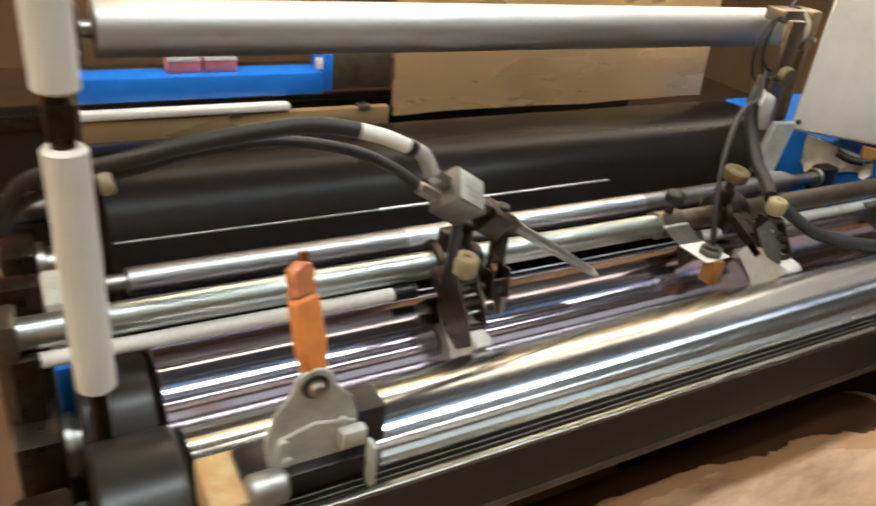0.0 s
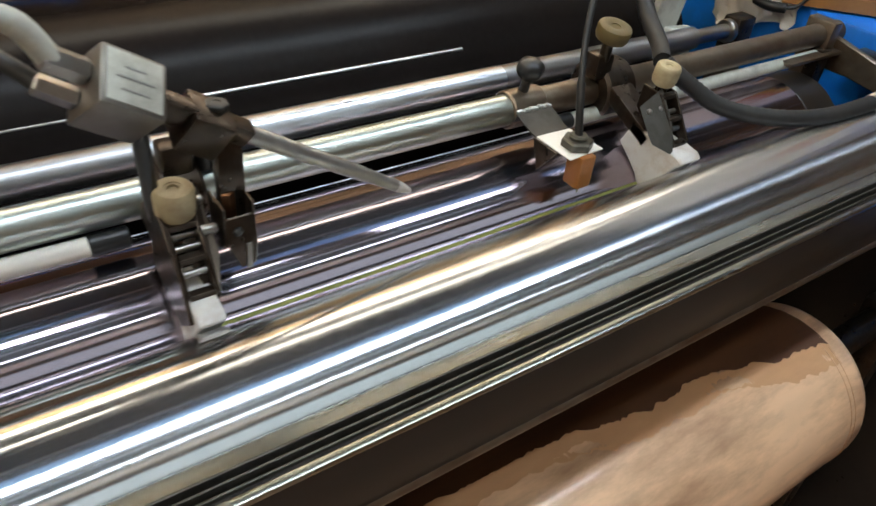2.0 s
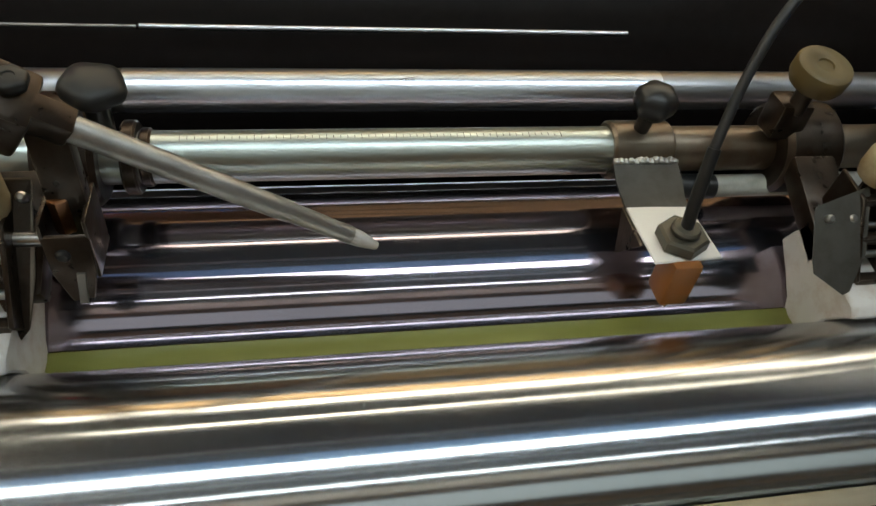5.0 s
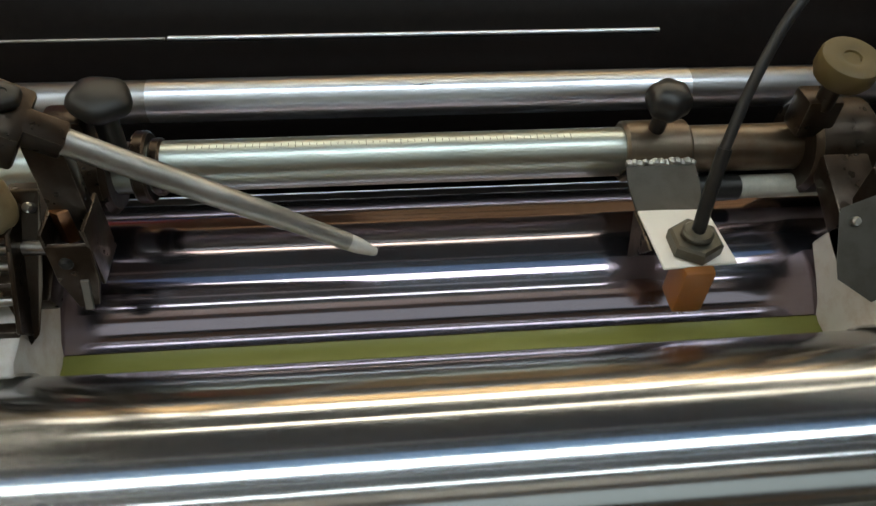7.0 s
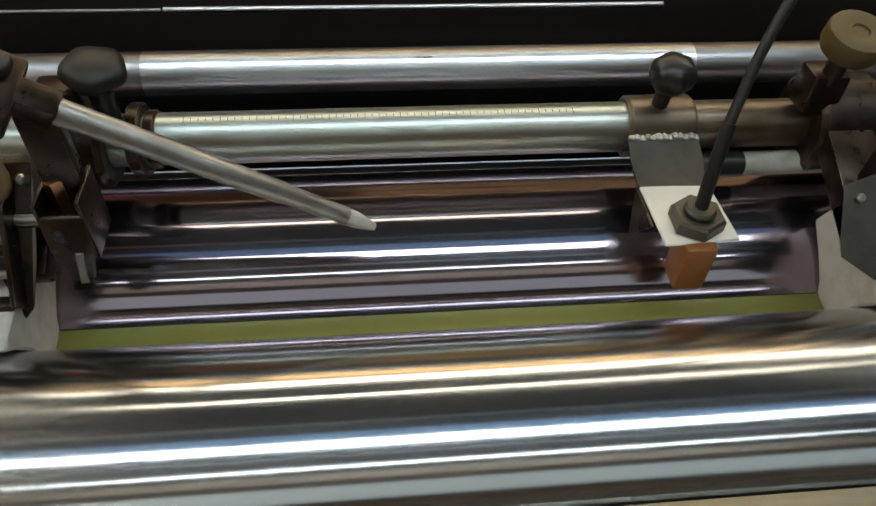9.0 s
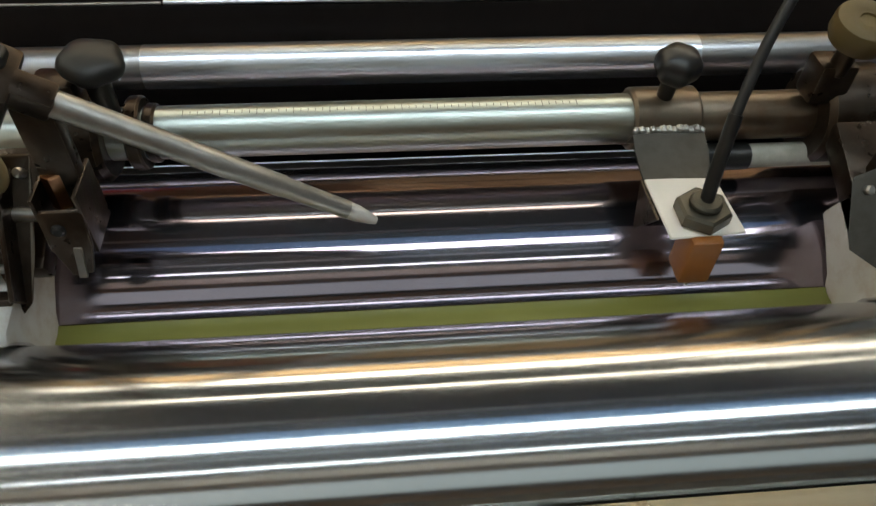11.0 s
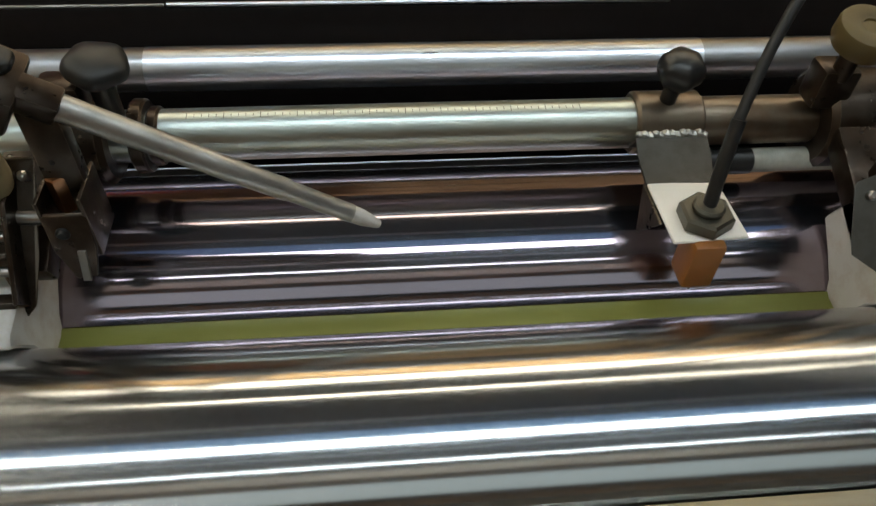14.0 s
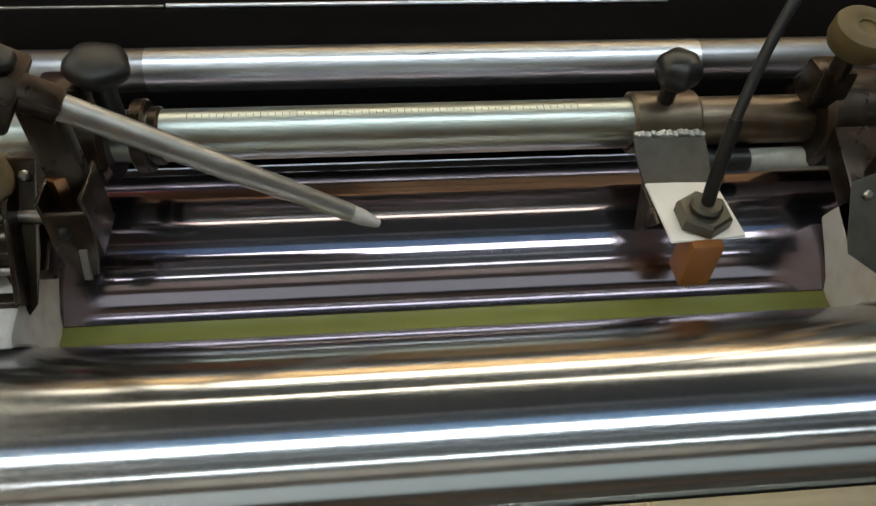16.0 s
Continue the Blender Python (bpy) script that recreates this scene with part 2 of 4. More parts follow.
def part(name, bm, material, parent=None, label="", smooth=True):
    """Links a bmesh, built in world metres, as one mesh object under parent."""
    me = bpy.data.meshes.new(name)
    bmesh.ops.recalc_face_normals(bm, faces=bm.faces)
    org = Vector((0, 0, 0))
    top = parent
    while top is not None:
        org += top.location
        top = top.parent
    if parent is None:
        lo = [min(v.co[k] for v in bm.verts) for k in range(3)]
        hi = [max(v.co[k] for v in bm.verts) for k in range(3)]
        org = Vector(((lo[0] + hi[0]) / 2, (lo[1] + hi[1]) / 2, lo[2]))
    bmesh.ops.translate(bm, verts=bm.verts, vec=-org)
    bm.to_mesh(me)
    bm.free()
    me.materials.append(M[material])
    if smooth:
        for p in me.polygons:
            p.use_smooth = True
        me.set_sharp_from_angle(angle=radians(38))
    ob = new(name, me)
    if parent is None:
        ob.location = org
    else:
        ob.parent = parent
    if label:
        ob["label"] = label
    return ob


def frame_of(a, b):
    a, b = Vector(a), Vector(b)
    w = (b - a).normalized()
    u = Vector((0, 0, 1)).cross(w) if abs(w.z) < 0.95 else Vector((1, 0, 0)).cross(w)
    u.normalize()
    return a, b, u, w.cross(u), w


def lathe(bm, a, b, prof, n=32):
    """A turned form about the line a-b: prof is (share of the way, radius)."""
    a, b, u, v, w = frame_of(a, b)
    L = (b - a).length
    rings = []
    for s, r in prof:
        c = a + w * (s * L)
        if r < 1e-6:
            rings.append([bm.verts.new(c)])
        else:
            rings.append([bm.verts.new(c + (u * math.cos(k * math.tau / n) + v * math.sin(k * math.tau / n)) * r) for k in range(n)])
    for p, q in zip(rings, rings[1:]):
        for k in range(n):
            j = (k + 1) % n
            if len(p) == 1 and len(q) == 1:
                continue
            if len(p) == 1:
                bm.faces.new((p[0], q[j], q[k]))
            elif len(q) == 1:
                bm.faces.new((p[k], p[j], q[0]))
            else:
                bm.faces.new((p[k], p[j], q[j], q[k]))
    return bm


def rod(a, b, r, ch=0.002, n=24, bm=None):
    bm = bm or bmesh.new()
    L = (Vector(b) - Vector(a)).length
    c = min(ch, r * 0.4, L * 0.3)
    e = c / L
    return lathe(bm, a, b, [(0, 0), (0, r - c), (e, r), (1 - e, r), (1, r - c), (1, 0)], n)


def ring(a, b, r, hole, ch=0.0015, n=28, bm=None):
    """A sleeve with a bore."""
    bm = bm or bmesh.new()
    L = (Vector(b) - Vector(a)).length
    e = ch / L
    return lathe(bm, a, b, [(0, hole), (0, r - ch), (e, r), (1 - e, r), (1, r - ch), (1, hole), (0, hole)], n)


def box(lo, hi, bev=0.002, m=None, bm=None, seg=2):
    own = bmesh.new()
    bmesh.ops.create_cube(own, size=1)
    lo, hi = Vector(lo), Vector(hi)
    for v in own.verts:
        v.co = Vector([(lo[k] + hi[k]) / 2 + v.co[k] * (hi[k] - lo[k]) for k in range(3)])
    if bev:
        bmesh.ops.bevel(own, geom=own.edges[:], offset=bev, segments=seg, affect="EDGES", profile=0.5)
    if m is not None:
        bmesh.ops.transform(own, matrix=m, verts=own.verts)
    if bm is None:
        return own
    tmp = bpy.data.meshes.new("tmp")
    own.to_mesh(tmp)
    own.free()
    bm.from_mesh(tmp)
    bpy.data.meshes.remove(tmp)
    return bm


def prism(points, push, bev=0.001, bm=None):
    """A plate: a polygon of 3D points pushed along a vector, edges rounded."""
    own = bmesh.new()
    vs = [own.verts.new(p) for p in points]
    f = own.faces.new(vs)
    got = bmesh.ops.extrude_face_region(own, geom=[f])
    bmesh.ops.translate(own, verts=[g for g in got["geom"] if isinstance(g, bmesh.types.BMVert)], vec=Vector(push))
    if bev:
        bmesh.ops.bevel(own, geom=own.edges[:], offset=bev, segments=1, affect="EDGES")
    if bm is None:
        return own
    tmp = bpy.data.meshes.new("tmp")
    own.to_mesh(tmp)
    own.free()
    bm.from_mesh(tmp)
    bpy.data.meshes.remove(tmp)
    return bm


def smooth_line(pts, per=8):
    pts = [Vector(p) for p in pts]
    out = []
    for i in range(len(pts) - 1):
        p0, p1, p2, p3 = pts[max(0, i - 1)], pts[i], pts[i + 1], pts[min(len(pts) - 1, i + 2)]
        for k in range(per):
            t = k / per
            out.append(0.5 * (2 * p1 + (p2 - p0) * t + (2 * p0 - 5 * p1 + 4 * p2 - p3) * t * t + (3 * p1 - p0 - 3 * p2 + p3) * t ** 3))
    out.append(pts[-1])
    return out


def pipe(pts, r, n=12, per=8, bm=None, rib=0.0):
    """A bent hose or cable through pts."""
    bm = bm or bmesh.new()
    line = smooth_line(pts, per) if per else [Vector(p) for p in pts]
    rings = []
    u = None
    for i, p in enumerate(line):
        w = (line[min(i + 1, len(line) - 1)] - line[max(i - 1, 0)]).normalized()
        if u is None:
            u = w.orthogonal().normalized()
        u = (u - w * u.dot(w)).normalized()
        v = w.cross(u)
        rr = r + (rib if i % 2 else 0)
        rings.append([bm.verts.new(p + (u * math.cos(k * math.tau / n) + v * math.sin(k * math.tau / n)) * rr) for k in range(n)])
    for a, b in zip(rings, rings[1:]):
        for k in range(n):
            bm.faces.new((a[k], a[(k + 1) % n], b[(k + 1) % n], b[k]))
    bm.faces.new(rings[0][::-1])
    bm.faces.new(rings[-1])
    return bm


# ---------------------------------------------------------------- hall
def hall():
    tagged(part("floor", box((-5, -4, -0.1), (5, 5, 0), 0, bm=None), "concrete", None, "", False), "brown grey worn concrete factory floor", "floor", kind="structure")
    tagged(part("ceiling", box((-5.2, -4.2, 4.2), (5.2, 5.2, 4.4), 0), "hall_ceiling", None, "", False), "dark grey brown factory hall ceiling", "ceiling", kind="structure")
    for nm, lo, hi in (("wall_north", (-5.2, 5, 0), (5.2, 5.2, 4.2)), ("wall_south", (-5.2, -4.2, 0), (5.2, -4, 4.2)),
                       ("wall_east", (5, -4, 0), (5.2, 5, 4.2)), ("wall_west", (-5.2, -4, 0), (-5, 5, 4.2))):
        tagged(part(nm, box(lo, hi, 0), "hall_wall", None, "", False), "warm tan painted factory hall wall", "wall", kind="structure")
    # rows of tubes hung along the machine
    for y, z, w, h, x0, x1, ma, lab in ((-0.46, 4.0, 0.25, 0.06, -1.6, 2.15, "tube_cold", "cold white"),
                                  # thin cold strip is added to draw one white line in the front roller
                                  (-1.42, 4.0, 0.034, 0.05, -1.6, 2.1, "tube_cold", "added thin cold white"),
                                  (0.55, 1.69, 0.082, 0.03, -0.56, 2.4, "tube_warm", "warm white"), (0.50, 2.05, 0.026, 0.02, -0.56, 2.4, "tube_warm", "thin warm white")):
        lamp = empty("strip_lamp", ((x0 + x1) / 2, y, z), "%s fluorescent strip lamp hung above the machine" % lab, "strip lamp", "hall lamps")
        top = z + h + (0.14 if z > 3 else 0.04)
        part("housing", box((x0 - 0.05, y - w / 2 - 0.012, z + 0.02), (x1 + 0.05, y + w / 2 + 0.012, top), 0.006), "paint_white", lamp, "white sheet metal housing")
        part("diffuser", box((x0, y - w / 2, z - 0.012), (x1, y + w / 2, z + 0.018), 0.006), ma, lamp, "glowing diffuser")
        if z < 3:
            for x in (-0.4, 2.0):
                part("rod", rod((x, y, top - 0.01), (x, y, 4.2), 0.005, n=8), "steel", lamp, "thin hanging rod")
    # unseen side lamp added as fill for the white cover
    lamp = empty("strip_lamp", (-3.4, 0, 4.0), "added neutral white fill lamp, unseen, brightening the white cover", "strip lamp", "hall lamps")
    part("housing", box((-3.62, -3.6, 4.02), (-3.18, 3.6, 4.2), 0.01), "paint_white", lamp, "white sheet metal housing")
    part("diffuser", box((-3.58, -3.5, 3.99), (-3.22, 3.5, 4.018), 0.006), "tube_fill", lamp, "glowing diffuser")
    # unseen trays added only for fine streaks mirrored in the rollers
    for y, z, w in ((-0.85, 3.6, 0.05), (0.35, 3.7, 0.09), (1.5, 3.7, 0.12), (2.9, 3.7, 0.12)):
        pur = empty("streak_tray", (0, y, z), "added pale galvanised tray, mirrored as thin streaks in the rollers", "cable tray", "cable trays")
        part("tray", box((-4.9, y - w / 2, z), (4.9, y + w / 2, z + 0.05), 0.004), "galvanised", pur)
        for x in (-4, -2, 0, 2, 4):
            part("hanger", rod((x, y, z + 0.045), (x, y, 4.2), 0.006, n=6), "steel", pur, "thin steel hanger")
    # unseen girder added to give the rollers a tan reflected band
    crane = empty("band_girder", (0, -1.80, 3.4), "added dull tan girder, mirrored as a tan band in the rollers", "girder")
    part("girder_box", box((-4.95, -1.88, 3.42), (4.95, -1.72, 3.98), 0.006), "band_tan", crane)
    part("flange", box((-4.95, -1.93, 3.40), (4.95, -1.67, 3.422), 0.004), "band_tan", crane, "tan bottom flange")
    part("flange", box((-4.95, -1.93, 3.978), (4.95, -1.67, 4.0), 0.004), "band_tan", crane, "tan top flange")
    for x in (-4.6, 4.6):
        part("hanger", box((x - 0.05, -1.85, 4.0), (x + 0.05, -1.75, 4.2), 0.004), "steel", crane, "steel hanger")
    sky = empty("skylight", (0, -2.7, 4.15), "dull bluish skylight strip in the hall ceiling", "skylight")
    part("pane", box((-4.5, -3.65, 4.18), (4.5, -2.1, 4.199), 0), "skylight", sky, "bluish pane", False)
    # glowing blue pane is added for the blue band beside the lamp's reflection
    strip = empty("skylight", (0, -0.15, 4.18), "added dim blue glowing strip beside the lamps, mirrored as a band", "skylight")
    part("pane", box((-4.5, -0.32, 4.185), (4.5, 0.02, 4.199), 0), "blue_band_glow", strip, "dim blue pane", False)
    for x in range(-4, 5, 2):
        part("bar", box((x - 0.03, -3.65, 4.15), (x + 0.03, -2.1, 4.18), 0.004), "paint_white", sky, "white glazing bar")


hall()

# ---------------------------------------------------------------- rollers
ROLLERS = {"front": (-0.163, 1.023, 0.085), "metering": (0.018, 0.984, 0.095), "back": (0.188, 1.0815, 0.0185),
           "rubber": (0.4304, 0.9858, 0.18), "idler": (0.37, 1.358, 0.038)}
W = 0.65


def roller(key, label, material, x0=-W, x1=W, journal=0.02, collar=None):
    y, z, r = ROLLERS[key]
    ob = empty("roller", (0, y, z - r), label, "roller", "machine rollers")
    e = 0.003 / (x1 - x0)
    bm = bmesh.new()
    prof = [(0, 0), (0, r - 0.004), (e, r)] + [(e + (1 - 2 * e) * k / 12, r) for k in range(1, 12)] + [(1 - e, r), (1, r - 0.004), (1, 0)]
    lathe(bm, (x0, y, z), (x1, y, z), prof, 128)
    part("shell", bm, material, ob)
    for s in (-1, 1):
        part("journal", rod((x0 if s < 0 else x1, y, z), (min(x0 - 0.02, -0.775) if s < 0 and journal > 0.012 else x0 - 0.03 if s < 0 else max(x1 + 0.02, 0.775), y, z), journal, 0.002, 32), "steel", ob, "bare steel shaft end")
    if collar:
        for s in (-1, 1):
            part("end_collar", ring((s * (W + 0.004), y, z), (s * (W + 0.080), y, z), collar, journal, 0.004, 64), "paint_black", ob, "black end collar")
    return ob


roller("front", "polished chrome front coating roller with streaky reflections", "chrome", journal=0.03, collar=0.088)
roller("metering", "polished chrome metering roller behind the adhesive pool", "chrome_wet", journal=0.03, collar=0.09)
roller("back", "slim satin chrome guide roller behind the support bar", "satin", journal=0.0125)
roller("rubber", "large black rubber covered pressure roller", "rubber", x0=-0.655, x1=0.73, journal=0.03)
roller("idler", "dull grey steel idler roller above the rubber roller", "dull_steel", x0=-0.64, x1=0.77, journal=0.012)

# ---------------------------------------------------------------- machine frame
def side_frames():
    for s, nm, lab in ((-1, "paint_black", "dark brown steel machine side frame, oily"), (1, "paint_black", "black painted steel machine side frame, oily")):
        x0, x1 = sorted((s * 0.745, s * 0.80))
        ob = empty("side_frame", ((x0 + x1) / 2, 0.2, 0), lab, "machine frame", "side frames")
        part("plate", box((x0, -0.24, 0), (x1, 0.75, 0.90), 0.006), nm, ob)
        part("foot", box((x0 - 0.03, -0.26, 0), (x1 + 0.03, 0.77, 0.05), 0.006), "paint_black", ob, "black foot rail")
    for key, (y, z, r) in ROLLERS.items():
        if key == "idler":
            continue
        for s in (-1, 1):
            ob = empty("bearing_block", (s * 0.77, y, 0.90), "dark oily steel bearing block on the side frame", "bearing", "bearing blocks")
            jr = 0.012 if key == "back" else 0.03
            h = min(0.038, max(0.018, r * 0.8))
            bm = box((s * 0.77 - 0.024, y - h, 0.90), (s * 0.77 + 0.024, y + h, z + jr + 0.012), 0.006)
            part("housing", bm, "steel_dark", ob)
            part("cap", ring((s * 0.735, y, z), (s * 0.747, y, z), jr + 0.008, jr * 0.8), "steel", ob, "round steel bearing cap")
    tray = empty("drip_tray", (0, 0.2, 0.80), "black oily sheet metal drip tray under the rollers", "tray")
    part("pan", box((-0.745, -0.10, 0.80), (0.745, 0.74, 0.81), 0.002), "paint_black", tray)
    for y in (-0.10, 0.735):
        part("lip", box((-0.745, y, 0.81), (0.745, y + 0.005, 0.86), 0.001), "paint_black", tray)
    back = empty("back_cover", (0, 0.84, 0.0), "dark brown sheet metal cover behind the rollers", "cover")
    part("sheet", box((-0.80, 0.84, 0), (0.80, 0.86, 1.10), 0.003), "paint_black", back)
    part("stiffener", box((-0.80, 0.828, 1.06), (0.80, 0.84, 1.09), 0.003), "steel_dark", back, "folded steel stiffener")


side_frames()


def front_rail():
    ob = empty("front_rail", (0, -0.27, 1.04), "dark grey ribbed steel rail in front of the chrome roller", "rail")
    part("web", box((-0.80, -0.285, 1.045), (0.80, -0.268, 1.113), 0.003), "beam", ob)
    part("flange", box((-0.80, -0.268, 1.085), (0.80, -0.2565, 1.107), 0.002), "paint_black", ob, "black grooved top flange")
    # paler strip stands in for the highlight along the rail's top edge
    part("edge_strip", box((-0.80, -0.2862, 1.1122), (0.80, -0.2785, 1.1185), 0.002), "ledge", ob, "bright worn top edge, its highlight put into paler metal")
    for y, z in ((-0.2725, 1.1165), (-0.2655, 1.1165), (-0.2585, 1.117)):
        part("rib", box((-0.80, y - 0.0011, 1.100), (0.80, y + 0.0011, z), 0.0007), "bracket_steel", ob, "thin grey rib")
    part("ledge", prism([(-0.80, -0.2250, 1.0890), (-0.80, -0.2525, 1.1000), (-0.80, -0.2530, 1.0960), (-0.80, -0.2265, 1.0855)], (1.60, 0, 0), 0.0008), "ledge", ob, "pale worn steel ledge against the roller")
    part("ledge_edge", rod((-0.80, -0.2528, 1.0995), (0.80, -0.2528, 1.0995), 0.0014, 0.0004, 10), "steel", ob, "bright ledge edge")
    part("lower_lip", rod((-0.80, -0.280, 1.043), (0.80, -0.280, 1.043), 0.0075, n=16), "steel_rusty", ob, "brown rounded lower lip")
    for s in (-1, 1):
        part("bracket", box((s * 0.775 - 0.02, -0.270, 0.75), (s * 0.775 + 0.02, -0.235, 1.09), 0.003), "steel_dark", ob, "dark steel end bracket")


front_rail()


def paper_roll():
    """A roll of brown paper on a shaft below the rail."""
    y, z, r = -0.258, 0.776, 0.117
    ob = empty("paper_roll", (-0.14, y, z - r), "light brown kraft paper roll on a steel shaft under the rail", "paper roll")
    bm = bmesh.new()
    L = 1.178
    edge = [(k, 0.034 * (1 - math.sin(math.radians(k * 15)))) for k in range(7)]
    prof = [(0, 0.045), (0, r - 0.034)] + [((0.034 * (1 - math.cos(math.radians(k * 15)))) / L, r - d) for k, d in edge]
    prof += [(q / 16, r + 0.0007 * math.sin(q * 2.1)) for q in range(1, 16)]
    prof += [(1 - a, b) for a, b in reversed(prof[2:9])] + [(1, 0.045)]
    lathe(bm, (-0.70, y, z), (0.478, y, z), prof, 96)
    part("paper", bm, "kraft", ob)
    for k, x in enumerate((0.418, 0.427)):
        part("layer_edge", ring((x, y, z), (x + 0.0012, y, z), r + 0.0009, r - 0.004, 0.0003, 96), "kraft", ob, "thin standing paper edge")
    # torn outer layers over the roll's back hold the rail's shade, upper one darker
    rnd = random.Random(8)
    for lift, more, shade, lab in ((0.0006, 13, "kraft_half_shade", "brown torn layer, half shade put into its colour"), (0.0014, 0, "kraft_shade", "dark brown torn outer layer, rail shade put into its colour")):
        bm = bmesh.new()
        cols, rag = 240, 0.0
        grid = []
        for k in range(cols + 1):
            x = -0.66 + 1.09 * k / cols
            rag = rag * 0.88 + rnd.uniform(-1.5, 1.5)
            stop = 77 + more + max(0.0, x - 0.02) * 66 + 2.5 * math.sin(x * 19 + more) + rag
            col = []
            for q in range(9):
                a = radians(20 + (stop - 20) * q / 8)
                rr = r + lift + 0.0008 * (1 - (q / 8) ** 3)
                col.append(bm.verts.new((x, y + rr * math.cos(a), z + rr * math.sin(a))))
            grid.append(col)
        for a, b in zip(grid, grid[1:]):
            for q in range(8):
                bm.faces.new((a[q], a[q + 1], b[q + 1], b[q]))
        part("torn_shade_layer", bm, shade, ob, lab)
    part("core", ring((-0.705, y, z), (0.484, y, z), 0.047, 0.038, 0.001, 40), "kraft", ob, "cardboard core")
    part("shaft", rod((-0.74, y, z), (0.74, y, z), 0.022, n=28), "steel_dark", ob, "dark steel shaft")
    for x in (-0.725, 0.725):
        part("stand", box((x - 0.02, y - 0.03, 0), (x + 0.02, y + 0.03, z + 0.03), 0.003), "steel_dark", ob, "dark steel stand")


paper_roll()


def coated_zone():
    rub = bpy.data.objects["roller.003"]
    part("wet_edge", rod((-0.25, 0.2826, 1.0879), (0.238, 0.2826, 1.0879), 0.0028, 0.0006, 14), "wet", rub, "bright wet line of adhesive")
    part("dry_edge", rod((-0.65, 0.2826, 1.0878), (-0.252, 0.2826, 1.0878), 0.0017, 0.0004, 12), "tube_grey", rub, "dull line of dried adhesive")
    y, z, q = ROLLERS["back"]
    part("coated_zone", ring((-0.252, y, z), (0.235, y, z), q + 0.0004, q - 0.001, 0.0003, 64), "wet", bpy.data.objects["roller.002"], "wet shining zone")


coated_zone()


# ---------------------------------------------------------------- adhesive pool and its fittings
def adhesive_pool():
    bm = bmesh.new()
    n = 60
    prof = [(-0.0825, 1.0440), (-0.0790, 1.0422), (-0.071, 1.0414), (-0.063, 1.0417), (-0.0577, 1.0440), (-0.059, 1.020), (-0.077, 1.020)]
    rows = []
    for k in range(n + 1):
        x = -0.292 + 0.592 * k / n
        d = 0.00012 * math.sin(x * 23) + 0.00005 * math.sin(x * 61 + 1)
        rows.append([bm.verts.new((x, py, pz + (d if i < 5 else 0))) for i, (py, pz) in enumerate(prof)])
    for a, b in zip(rows, rows[1:]):
        for i in range(len(prof)):
            j = (i + 1) % len(prof)
            bm.faces.new((a[i], a[j], b[j], b[i]))
    bm.faces.new(rows[0])
    bm.faces.new(rows[-1])
    tagged(part("adhesive_pool", bm, "adhesive"), "glossy olive yellow liquid adhesive pooled between two chrome rollers", "adhesive", kind="stuff")


adhesive_pool()
BAR = (0.05, 1.12)
BR = 0.0185


